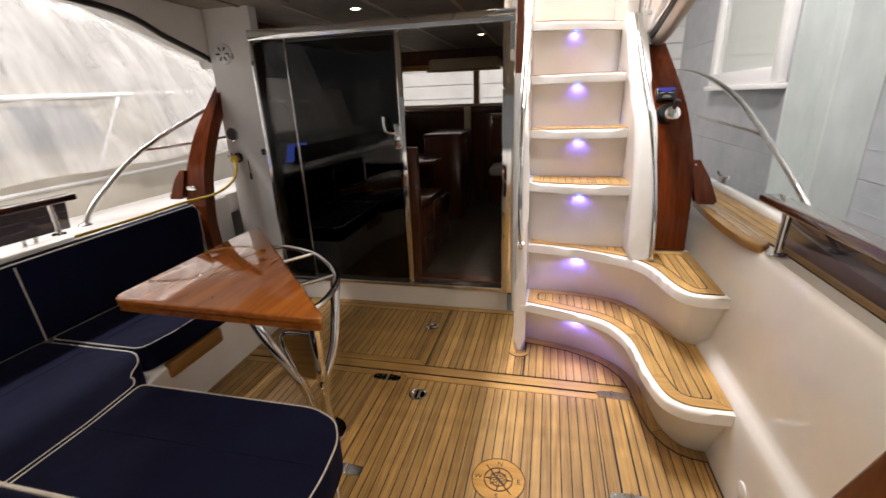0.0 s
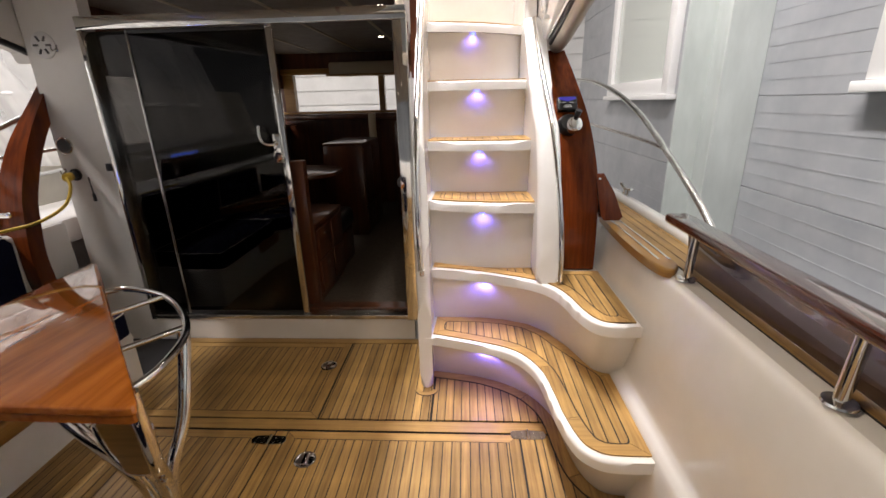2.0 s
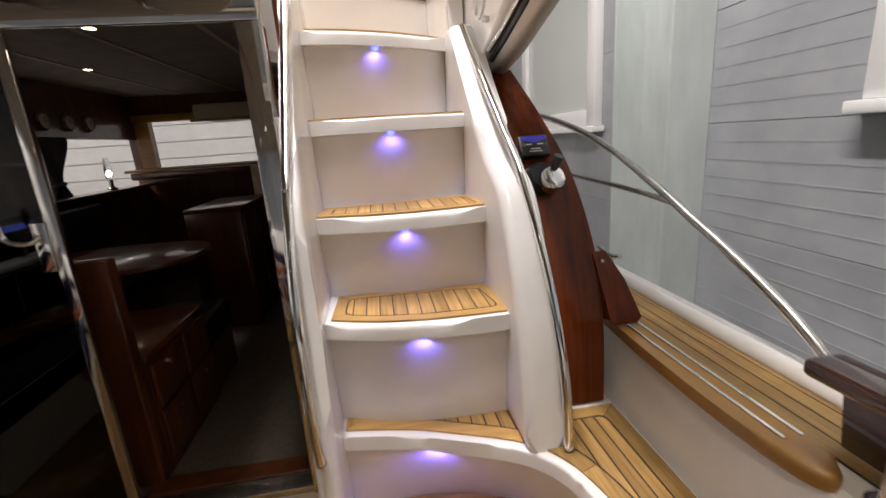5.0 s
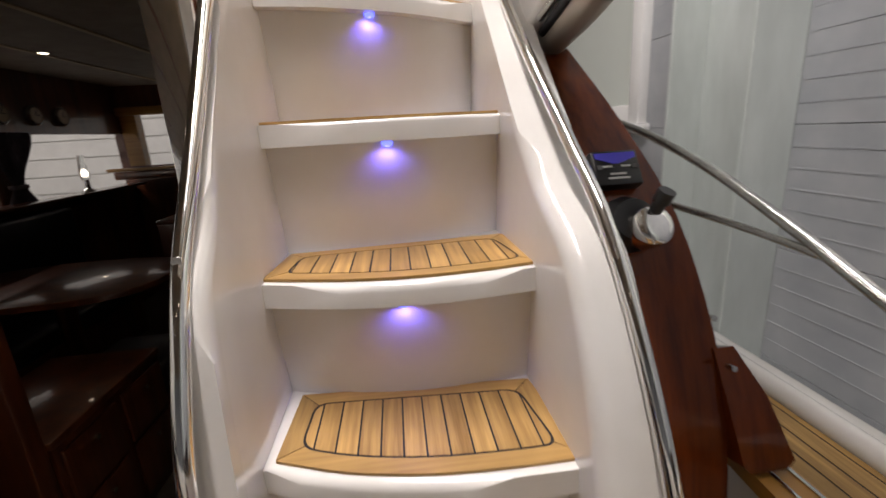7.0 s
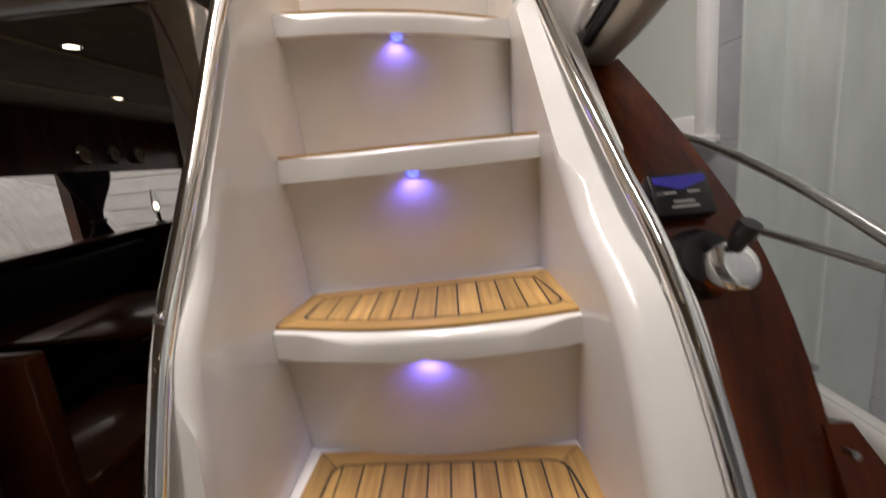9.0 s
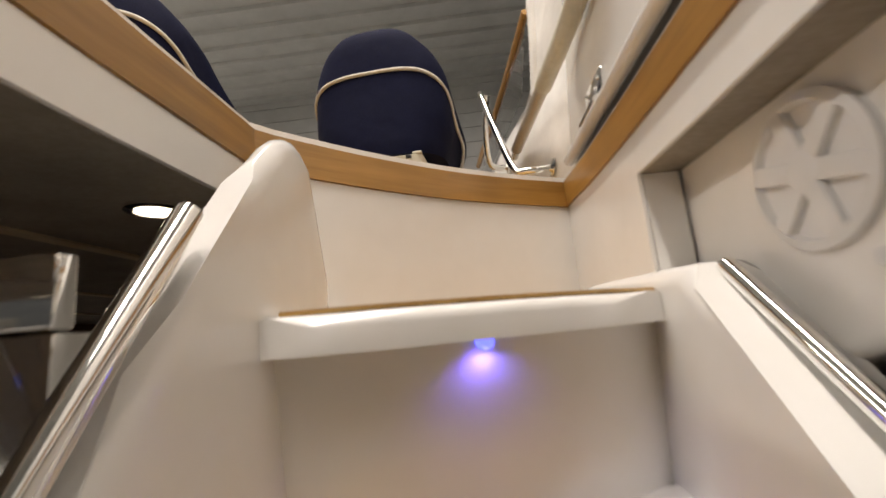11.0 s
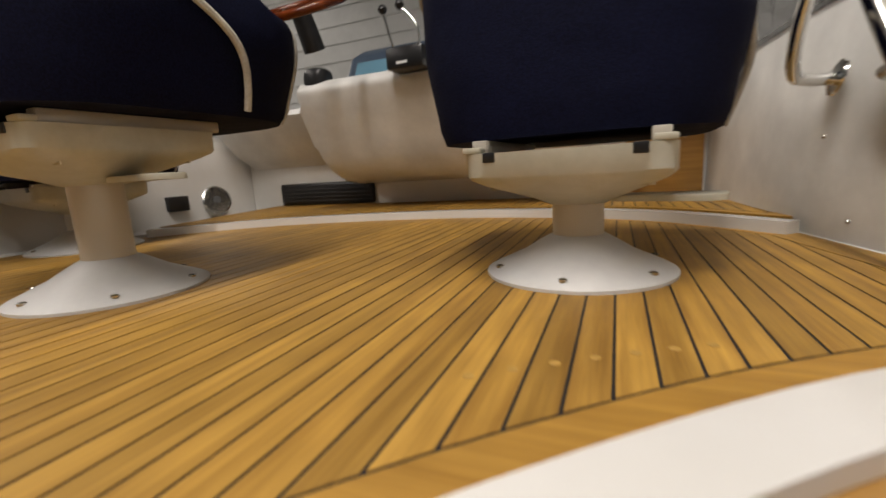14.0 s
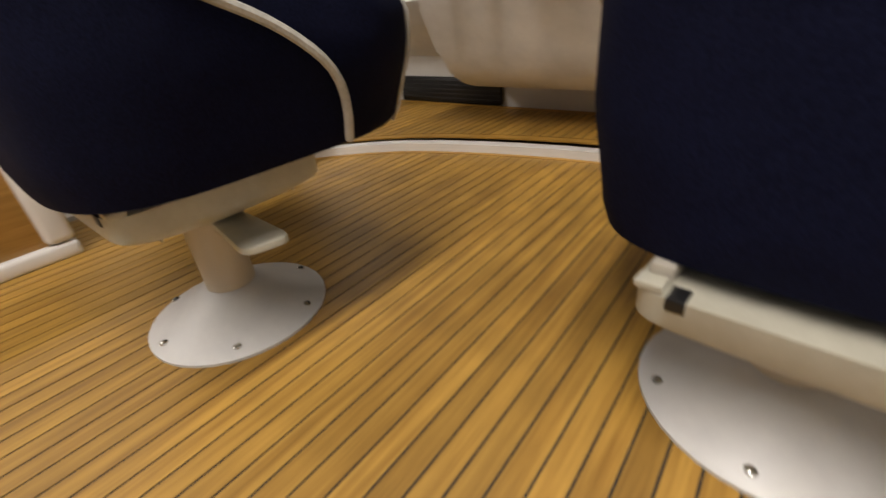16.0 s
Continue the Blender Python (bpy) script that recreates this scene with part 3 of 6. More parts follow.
deck_with_hole("ceiling", [(-2.45, 0.2), (1.22, 0.2), (1.22, 3.6), (1.22, 7.8), (-2.45, 7.8)], HATCH, CEIL, FLY - 0.012, DIM_LINER, "cream lined ceiling of the cockpit and saloon, darkened as in shade")
for bx in (-1.75, -1.35, -0.55, -0.15):
    part("trim", box(bx, bx + 0.03, 0.25, DOOR_Y, CEIL - 0.008, CEIL - 0.001), SALOON_WOOD, None, "dark wooden ceiling batten", smooth=False, kind="structure")


def band(curve, z0, z1, thick, inward=1.0, bm=None):
    """An upright strip that follows a line in plan."""
    bm = bm or bmesh.new()
    n = len(curve)
    rows = []
    for i, p in enumerate(curve):
        a, b = Vector(curve[max(i - 1, 0)]), Vector(curve[min(i + 1, n - 1)])
        d = (b - a).normalized()
        nn = Vector((d.y, -d.x)) * inward * thick
        rows.append([bm.verts.new((p[0], p[1], z0)), bm.verts.new((p[0] + nn.x, p[1] + nn.y, z0)), bm.verts.new((p[0] + nn.x, p[1] + nn.y, z1)), bm.verts.new((p[0], p[1], z1))])
    for a, b in zip(rows, rows[1:]):
        for k in range(4):
            bm.faces.new((a[k], a[(k + 1) % 4], b[(k + 1) % 4], b[k]))
    bm.faces.new(rows[0])
    bm.faces.new(rows[-1][::-1])
    return bm


hatch = thing("trim_hatch", (0.6, 4.0, FLY), "white hatch rim with a band of varnished wood", kind="structure")
front_edge = HATCH[2:-2]
for nm, line in (("band_left", [(0.22, 2.3), (0.215, 3.6), (0.225, 3.96)]), ("band_front", front_edge), ("band_right", [(0.975, 4.545), (0.99, 4.3), (0.995, 4.05), (1.0, 2.3)])):
    part(nm, band(line, FLY - 0.070, FLY + 0.010, 0.014), TEAK_BAND, hatch, "varnished oak band")
    lip = band(line, FLY + 0.0105, FLY + 0.030, 0.072 if nm == "band_front" else 0.05, -1.0)
    bmesh.ops.bevel(lip, geom=[e for e in lip.edges if e.calc_face_angle(0) > 1.0 and min(v.co.z for v in e.verts) > FLY + 0.02], offset=0.011, segments=3, profile=0.5, affect="EDGES", clamp_overlap=True)
    part("rim_" + nm[5:], lip, GEL, hatch)
part("well_front", band([(0.20, 3.90)] + front_edge, 2.04, FLY - 0.071, 0.008), GEL, hatch)
part("well_back", band([(p[0], p[1] + 0.004) for p in [(0.20, 3.90)] + front_edge], 2.0, CEIL - 0.001, 0.05, -1.0), GEL, hatch)
part("well_left", band([(0.22, 2.3), (0.215, 3.6), (0.225, 3.96)], CEIL + 0.001, FLY - 0.071, 0.008), GEL, hatch)
part("well_right", band([(0.975, 4.545), (0.99, 4.3), (0.995, 4.02)], 2.0, FLY - 0.071, 0.008), GEL, hatch)
part("well_right_low", band([(0.977, 4.545), (0.992, 4.3), (0.997, 4.02)], 2.0, CEIL - 0.001, 0.07, -1.0), GEL, hatch)
part("well_right_aft", band([(0.995, 4.02), (1.0, 2.3)], CEIL + 0.001, FLY - 0.071, 0.008), GEL, hatch)

# upper deck planks
fly = thing("floor_flybridge", (0, 5, FLY), "caulked teak planks of the flybridge floor", kind="structure")
rim = [(p[0], p[1]) for p in front_edge]
out_rim = []
for i, p in enumerate(rim):
    a, b = Vector(rim[max(i - 1, 0)]), Vector(rim[min(i + 1, len(rim) - 1)])
    d = (b - a).normalized()
    out_rim.append((p[0] - d.y * 0.077, p[1] + d.x * 0.077))
STEP_EDGE = curve2([(0.86, 5.35), (0.55, 5.66), (0.14, 5.80), (-0.38, 5.82), (-1.07, 5.64), (-1.52, 5.28)], 4)
fly_poly = out_rim + [(1.0, 4.68)] + [(0.95, 4.87)] + STEP_EDGE + [(-1.62, 5.0), (-1.62, 2.4), (0.14, 2.4), (0.15, 3.94)]
nc = len(out_rim)
teak_panel(fly_poly, FLY, fly, 0.078, 0.0428, 0.0040, corners=(0, nc - 1, nc + 1, nc + 2, nc + 1 + len(STEP_EDGE), len(fly_poly) - 4, len(fly_poly) - 3, len(fly_poly) - 2, len(fly_poly) - 1), start=0.378)
fore_poly = [(p[0], p[1] + 0.05) for p in STEP_EDGE] + [(-1.75, 6.35), (0.72, 6.35), (0.9, 5.6)]
teak_panel(fore_poly, FLY + 0.035, fly, 0.05, 0.0428, 0.006, corners=(0, len(STEP_EDGE) - 1, len(STEP_EDGE), len(STEP_EDGE) + 1, len(STEP_EDGE) + 2), start=0.36)
part("step_lip", band(STEP_EDGE, FLY - 0.002, FLY + 0.033, 0.05, -1.0), GEL, fly, "white step edge")

PLUG = add_noise(material("pale_teak_plug", (0.5, 0.33, 0.12), 0.55), 200, (1, 1, 1), (0.40, 0.235, 0.055), (0.48, 0.29, 0.075), 2)
for k in range(7):
    part("plug", lathe([(0.0065, 0.0002), (0.006, 0.0009)], (0.278 + 0.0413 * k, 4.383 + 0.0275 * k - 0.0006 * k * k, FLY), 14), PLUG, fly, "pale teak screw plug")

# ---------------------------------------------------------------- stairs
TREAD_Z = (0.352, 0.70, 1.10, 1.405, 1.735, 2.075)
FRONT = [
    curve2([(0.40, 3.02), (0.645, 2.942), (0.85, 2.85), (0.955, 2.69), (0.988, 2.51), (1.003, 2.36), (1.037, 2.21), (1.085, 2.15), (1.15, 2.128), (1.292, 2.126)]),
    curve2([(0.40, 3.19), (0.62, 3.14), (0.80, 3.07), (0.965, 2.99), (1.053, 2.90), (1.097, 2.79), (1.126, 2.655), (1.166, 2.55), (1.225, 2.512), (1.334, 2.51)]),
    curve2([(0.402, 3.20), (0.55, 3.145), (0.70, 3.115), (0.85, 3.105), (1.005, 3.105)], 4),
    curve2([(0.372, 3.395), (0.55, 3.345), (0.70, 3.325), (0.85, 3.33), (1.005, 3.352)], 4),
    curve2([(0.340, 3.58), (0.52, 3.565), (0.70, 3.57), (0.85, 3.60), (1.003, 3.655)], 4),
    curve2([(0.378, 3.722), (0.52, 3.745), (0.70, 3.81), (0.85, 3.895), (0.99, 3.995)], 4),
]
BACK = [
    [(1.30, 2.65), (1.255, 2.66), (1.215, 2.69), (1.14, 2.90), (1.06, 3.05), (0.965, 3.145), (0.82, 3.205), (0.672, 3.23), (0.412, 3.235)],
    [(1.336, 3.12), (1.11, 3.12), (1.075, 3.32), (0.41, 3.42)],
    [(0.966, 3.39), (0.412, 3.43)],
    [(0.970, 3.64), (0.39, 3.605)],
    [(0.972, 3.90), (0.37, 3.76)],
    [(0.975, 4.53), (0.80, 4.44), (0.60, 4.31), (0.40, 4.14), (0.378, 4.115)],
]


def resample(line, n):
    """The line as n points at even steps."""
    pts = [Vector((p[0], p[1])) for p in line]
    run = [0.0]
    for a, b in zip(pts, pts[1:]):
        run.append(run[-1] + (b - a).length)
    out, k = [], 0
    for i in range(n):
        d = run[-1] * i / (n - 1)
        while k < len(pts) - 2 and run[k + 1] < d:
            k += 1
        out.append(tuple(pts[k].lerp(pts[k + 1], (d - run[k]) / max(run[k + 1] - run[k], 1e-9))))
    return out


FOOT_LINE = curve2([(0.36, 3.175), (0.425, 3.163), (0.70, 3.10), (0.90, 2.99), (1.01, 2.86), (1.062, 2.72), (1.085, 2.52), (1.115, 2.38), (1.18, 2.29), (1.285, 2.27)])


def inset_keep(poly, d):
    """inset() that keeps the order of the points."""
    return inset(poly, d) if area_of(poly) > 0 else inset(poly, d)[::-1]


stairs = thing("staircase", (0.7, 3.2, 0), "white moulded flybridge staircase with caulked teak treads and blue step lights", "staircase")


def push(line, d):
    out = []
    for i, p in enumerate(line):
        a, b = Vector(line[max(i - 1, 0)]), Vector(line[min(i + 1, len(line) - 1)])
        e = (b - a).normalized()
        out.append((p[0] - e.y * d, p[1] + e.x * d))
    return out


for i, (z, fr, bk) in enumerate(zip(TREAD_Z, FRONT, BACK)):
    if i > 1:
        ends = [(x, a[1] + (a[1] - b[1]) / (a[0] - b[0]) * (x - a[0])) for x, a, b in ((0.33, fr[0], fr[1]), (1.03, fr[-1], fr[-2]))]
        wide_front = push([ends[0]] + fr[::2] + [ends[1]], -0.012)
    if i < 2:
        wide_front = [(0.36, fr[0][1])] + fr
    z_low = 0.0 if i == 0 else TREAD_Z[i - 1] - 0.015
    end = 1.345 if i == 1 else 1.31
    deep = [(end, bk[0][1] + 0.16), (0.36, bk[-1][1] + 0.16)] if i < 2 else ([(1.03, bk[0][1] + 0.16), (0.34, bk[-1][1] + 0.16)] if i < 5 else [(1.03, 4.50), (0.9, 4.50), (0.34, 4.08)])
    if i < 2:
        wide_front = push(wide_front, -0.022) + [(end, fr[-1][1] - 0.022)]
    part("nosing", slab(wide_front + deep, z - 0.060, z - 0.0072, 0.020, 4), GEL, stairs)
    if i < 2:
        low = FOOT_LINE if i == 0 else [(0.36, 3.235)] + BACK[0][::-1][1:-1] + [(1.345, 2.64)]
        low, high = resample(low, 60) + deep, resample(push(wide_front, 0.03), 60) + deep
    else:
        low, high = push(wide_front, 0.075) + deep, push(wide_front, 0.035) + deep
    part("riser", leaning(low, z_low, high, z - 0.0605), GEL, stairs)
    wide = fr + bk
    tread = part("tread", slab(inset(wide, 0.008), z - 0.0068, z - 0.003), CAULK, stairs, "caulked teak tread", smooth=False)
    nf, nw = len(fr), len(wide)
    if i == 0:
        teak_tread(inset_keep(wide, 0.006), z, tread, 0.062, 0.0445, 0.005, [0, nf - 1, nf, nw - 1], [nf // 3, nf // 2 + 3, nf + 2])
    elif i == 1:
        teak_tread(inset_keep(wide, 0.006), z, tread, 0.058, 0.0445, 0.005, [0, nf - 1, nf, nf + 2, nw - 1], [nf // 3, nf // 2, nf + 1])
    else:
        teak_tread(inset_keep(wide, 0.006), z, tread, 0.045, 0.0445, 0.004, [0, nf - 1, nf, nw - 1])

# margin planks on the floor round the foot of the stair
foot_line = resample(FOOT_LINE[2:], 40)
for a, b in ((0, 17), (17, 33), (33, 39)):
    inner, outer = foot_line[a:b + 1], push(foot_line, -0.062)[a:b + 1]
    part("margin_caulk", slab(push(foot_line, -0.068)[a:b + 1] + inner[::-1], 0.0004, 0.0022), CAULK, floor, smooth=False)
    teak_strip(outer, inner, 0.0042, floor, TEAK_PALE_X if a == 0 else TEAK_PALE, 0.003)

ring_in, ring_out = [[(0.362 + r * math.cos(a), 2.992 + r * math.sin(a)) for a in [math.pi + 0.3 + k * (math.pi - 0.6) / 10 for k in range(11)]] for r in (0.042, 0.070)]
part("margin_caulk", slab([(0.362 + (x - 0.362) * 1.06, 2.992 + (y - 2.992) * 1.06) for x, y in ring_out] + ring_in[::-1], 0.0004, 0.0020), CAULK, floor, smooth=False)
teak_strip(ring_out, ring_in, 0.0044, floor, TEAK_PALE_X, 0.003)

# side walls of the stair
LEFT_PROFILE = flat(smooth_path([(3.0, 0.0, 0), (3.0, 0.35, 0), (3.0, 0.7, 0), (3.04, 1.0, 0), (3.09, 1.3, 0), (3.13, 1.47, 0), (3.22, 1.58, 0), (3.36, 1.78, 0), (3.52, 2.02, 0), (3.66, 2.20, 0), (3.77, 2.33, 0), (3.85, 2.372, 0), (3.92, 2.35, 0)], 3))
left_wall = side_slab(LEFT_PROFILE + [(4.0, 2.15), (4.0, 0.0)], 0.325, 0.40, 0.032, 4)
for v in left_wall.verts:
    u = min(1, max(0, (v.co.z - 1.10) / 0.6))
    v.co.x -= 0.032 * u * (v.co.x - 0.325) / 0.075
part("side_wall", left_wall, GEL, stairs)
RIGHT_PROFILE = flat(smooth_path([(2.945, 0.69, 0), (2.97, 0.95, 0), (3.03, 1.2, 0), (3.12, 1.40, 0), (3.20, 1.50, 0), (3.34, 1.58, 0), (3.52, 1.74, 0), (3.72, 1.94, 0), (3.88, 2.10, 0)], 3))
part("side_wall", side_slab(RIGHT_PROFILE + [(4.5, 2.13), (4.5, 0.69)], 0.966, 1.09, 0.034, 4), GEL, stairs)
for i, (lx, lz) in enumerate(((0.70, 0.285), (0.70, 0.632), (0.69, 1.033), (0.678, 1.338), (0.67, 1.668), (0.65, 2.008))):
    ly = min(FRONT[i], key=lambda p: abs(p[0] - lx))[1] + (0.006 if i < 2 else 0.020)
    lens = part("step_light", turned(lathe([(0.014, 0), (0.014, 0.006), (0.009, 0.010)], (0, 0, 0), 16), Matrix.Translation((lx, ly, lz + 0.004)) @ Matrix.Rotation(radians(65), 4, "X")), LED, stairs, "glowing blue step light")
    spot_lamp("step_lamp", (lx, ly - 0.016, lz - 0.006), (lx, ly + 0.03, lz - 0.2), 3.5 if i < 2 else 1.2, (0.20, 0.15, 1.0), 150, 0.01)

# handrails of the stair
for rail_pts, foot, mid, name in (
        ([(0.360, 2.975, 0.76), (0.352, 2.985, 0.95), (0.347, 3.03, 1.22), (0.347, 3.10, 1.41), (0.347, 3.155, 1.52), (0.347, 3.24, 1.64), (0.350, 3.345, 1.80), (0.354, 3.45, 1.97), (0.356, 3.59, 2.175)], (0.360, 2.98, 0.74), (0.347, 3.155, 1.52), "port"),
        ([(1.085, 2.925, 0.72), (1.08, 2.94, 0.95), (1.065, 3.02, 1.22), (1.045, 3.17, 1.50), (1.035, 3.34, 1.66), (1.03, 3.60, 1.87), (1.028, 3.86, 2.09)], (1.085, 2.935, 0.70), (1.045, 3.18, 1.49), "starboard")):
    rail = thing("stair_handrail", foot, "polished steel handrail curving up beside the stair", "handrail", "stair handrails")
    part("rail", tube(rail_pts, 0.0145, 7, seg=14), CHROME, rail)
    part("end_cap", tube([rail_pts[0], (rail_pts[0][0], rail_pts[0][1] + 0.03, rail_pts[0][2] - 0.035)], 0.016, 3), CHROME, rail)
    part("bracket", tube([mid, (mid[0] + 0.004, mid[1] + 0.05, mid[2] - 0.01)], 0.012, 3), CHROME, rail)
    part("screw", tube([(mid[0], mid[1] - 0.016, mid[2] + 0.004), (mid[0], mid[1] - 0.010, mid[2] + 0.004)], 0.008, 2), STEEL, rail)

# ---------------------------------------------------------------- cockpit: door
frame_x = thing("door_1", (DX0, DOOR_Y, DZ0), "black tinted sliding glass door in a polished steel frame, slid half open", kind="structure")
part("sill_track", box(DX0, DX1, DOOR_Y - 0.012, DOOR_Y + 0.10, DZ0 + 0.002, DZ0 + 0.035, 0.004), STEEL, frame_x)
part("header", box(DX0 - 0.03, DX1 + 0.036, DOOR_Y - 0.022, DOOR_Y + 0.003, DZ1 - 0.012, DZ1 + 0.06, 0.004), CHROME, frame_x)
part("jamb", box(DX0 - 0.03, DX0 + 0.004, DOOR_Y - 0.02, DOOR_Y + 0.08, DZ0, DZ1 - 0.013, 0.004), CHROME, frame_x)
part("jamb", box(DX1 - 0.045, DX1 + 0.036, DOOR_Y - 0.02, DOOR_Y + 0.08, DZ0, DZ1 - 0.013, 0.004), CHROME, frame_x)
part("fixed_pane", box(DX0 + 0.005, -0.60, DOOR_Y + 0.045, DOOR_Y + 0.055, DZ0 + 0.036, DZ1 - 0.013), TINT, frame_x, smooth=False)
leaf = thing("sliding_door", (-1.0, DOOR_Y + 0.02, DZ0 + 0.03), "black tinted glass sliding door leaf with a chrome handle", "door")
part("pane", box(-1.40, -0.565, DOOR_Y + 0.012, DOOR_Y + 0.022, DZ0 + 0.06, DZ1 - 0.035), TINT, leaf, smooth=False)
for a, b in ((-1.415, -1.40), (-0.565, -0.525)):
    part("stile", box(a, b, DOOR_Y + 0.004, DOOR_Y + 0.03, DZ0 + 0.036, DZ1 - 0.014, 0.004), STEEL if a < -1 else CHROME, leaf)
part("rail", box(-1.40, -0.565, DOOR_Y + 0.006, DOOR_Y + 0.028, DZ0 + 0.036, DZ0 + 0.06, 0.003), BLACK, leaf)
part("rail", box(-1.40, -0.565, DOOR_Y + 0.006, DOOR_Y + 0.028, DZ1 - 0.035, DZ1 - 0.014, 0.003), BLACK, leaf)
part("lock_plate", box(-0.605, -0.562, DOOR_Y - 0.008, DOOR_Y + 0.004, 1.27, 1.45, 0.004), CHROME, leaf)
part("handle", tube([(-0.585, DOOR_Y - 0.01, 1.40), (-0.60, DOOR_Y - 0.045, 1.385), (-0.65, DOOR_Y - 0.055, 1.40), (-0.668, DOOR_Y - 0.052, 1.45), (-0.665, DOOR_Y - 0.05, 1.50)], 0.010, 5), CHROME, leaf)

for i, (dx, dy) in enumerate(DOWNLIGHTS):
    dl = thing("downlight", (dx, dy, CEIL), "small round chrome downlight glowing warm in the ceiling", "lamp", "cockpit downlights")
    part("bezel", lathe([(0.05, 0.0), (0.05, -0.006), (0.036, -0.008), (0.036, -0.002)], (dx, dy, CEIL - 0.0005), 24), CHROME, dl)
    part("lens", lathe([(0.034, -0.001), (0.034, -0.0035)], (dx, dy, CEIL), 24), LAMP, dl)

# round vent, speaker, socket and hooks on the bulkhead
speaker = thing("loudspeaker", (-1.95, DOOR_Y, 2.0), "round white loudspeaker grille on the bulkhead", "loudspeaker")
turn_y = Matrix.Rotation(radians(90), 4, "X")


def disc(radius, depth, place, matrix, seg=28, dome=0.0):
    return turned(lathe([(radius, 0), (radius, depth * 0.7), (radius * 0.93, depth), (radius * 0.5, depth + dome)], (0, 0, 0), seg), Matrix.Translation(place) @ matrix)


part("grille", disc(0.075, 0.012, (-1.93, DOOR_Y, 1.99), turn_y), WHITE, speaker)
for k in range(6):
    a = k * math.pi / 3
    part("slot", tube([(-1.93 + 0.025 * math.cos(a), DOOR_Y - 0.013, 1.99 + 0.025 * math.sin(a)), (-1.93 + 0.055 * math.cos(a), DOOR_Y - 0.013, 1.99 + 0.055 * math.sin(a))], 0.006, 2), RUBBER, speaker)
vent = thing("round_vent", (-2.0, DOOR_Y, 1.40), "round dark ventilation grille on the bulkhead", "vent")
part("rim", disc(0.055, 0.010, (-1.985, DOOR_Y, 1.40), turn_y), STEEL, vent)
part("mesh", disc(0.046, 0.013, (-1.985, DOOR_Y, 1.40), turn_y), RUBBER, vent)
sock = thing("shore_power_socket", (-1.97, DOOR_Y, 1.22), "black socket with a yellow power cable plugged in", "socket")
part("flange", disc(0.04, 0.012, (-1.965, DOOR_Y, 1.215), turn_y), BLACK, sock)
part("plug", tube([(-1.965, DOOR_Y - 0.01, 1.215), (-1.93, DOOR_Y - 0.09, 1.215)], 0.026, 3), BLACK, sock)
part("collar", tube([(-1.93, DOOR_Y - 0.09, 1.215), (-1.91, DOOR_Y - 0.13, 1.215)], 0.028, 3), YELLOW, sock)
part("cable", tube([(-1.91, DOOR_Y - 0.13, 1.215), (-1.88, DOOR_Y - 0.16, 1.15), (-1.90, DOOR_Y - 0.22, 1.05), (-1.98, DOOR_Y - 0.34, 0.98), (-2.10, DOOR_Y - 0.5, 0.955), (-2.18, DOOR_Y - 0.8, 0.925), (-2.17, 2.3, 0.925)], 0.010, 6), YELLOW, sock, "yellow power cable")
part("lanyard", tube([(-1.87, DOOR_Y - 0.02, 1.20), (-1.865, DOOR_Y - 0.02, 1.08)], 0.004, 2), BLACK, sock)
part("lanyard_toggle", tube([(-1.865, DOOR_Y - 0.02, 1.09), (-1.865, DOOR_Y - 0.02, 1.04)], 0.010, 2), BLACK, sock)
for hx, hz in ((-2.035, 1.235), (-1.86, 1.97)):
    hook = thing("coat_hook", (hx, DOOR_Y, hz), "small polished steel hook on the bulkhead", "hook", "bulkhead hooks")
    part("plate", box(hx - 0.012, hx + 0.012, DOOR_Y - 0.005, DOOR_Y + 0.001, hz - 0.02, hz + 0.02, 0.002), STEEL, hook)
    part("claw", tube([(hx, DOOR_Y - 0.004, hz), (hx, DOOR_Y - 0.03, hz - 0.015), (hx, DOOR_Y - 0.035, hz + 0.01)], 0.004, 3), STEEL, hook)
catch = thing("door_catch", (-1.72, DOOR_Y, 1.26), "small black rubber door catch", "catch")
part("buffer", box(-1.735, -1.70, DOOR_Y - 0.02, DOOR_Y, 1.235, 1.285, 0.006), BLACK, catch)

# ---------------------------------------------------------------- cockpit: mahogany corner boards


def swept_board(rows, thick, bm=None):
    """A board whose face runs through rows of (y, z, x_left, x_right)."""
    bm = bm or bmesh.new()
    rings = []
    for i, (y, z, a, b) in enumerate(rows):
        y0, z0 = rows[max(i - 1, 0)][:2]
        y1, z1 = rows[min(i + 1, len(rows) - 1)][:2]
        d = Vector((y1 - y0, z1 - z0)).normalized()
        ny, nz = d.y * thick, -d.x * thick
        rings.append([bm.verts.new(c) for c in ((a, y, z), (b, y, z), (b, y + ny, z + nz), (a, y + ny, z + nz))])
    for p, q in zip(rings, rings[1:]):
        for k in range(4):
            bm.faces.new((p[k], p[(k + 1) % 4], q[(k + 1) % 4], q[k]))
    bm.faces.new(rings[0][::-1])
    bm.faces.new(rings[-1])
    bmesh.ops.bevel(bm, geom=[e for e in bm.edges if len(e.link_faces) == 2 and e.calc_face_angle(0) > 1.2], offset=0.008, segments=2, profile=0.5, affect="EDGES")
    return bm


def board_rows(points, steps=5):
    ys = smooth_path([(p[0], p[1], 0) for p in points], steps)
    xs = smooth_path([(p[2], p[3], 0) for p in points], steps)
    return [(a.x, a.y, b.x, b.y) for a, b in zip(ys, xs)]


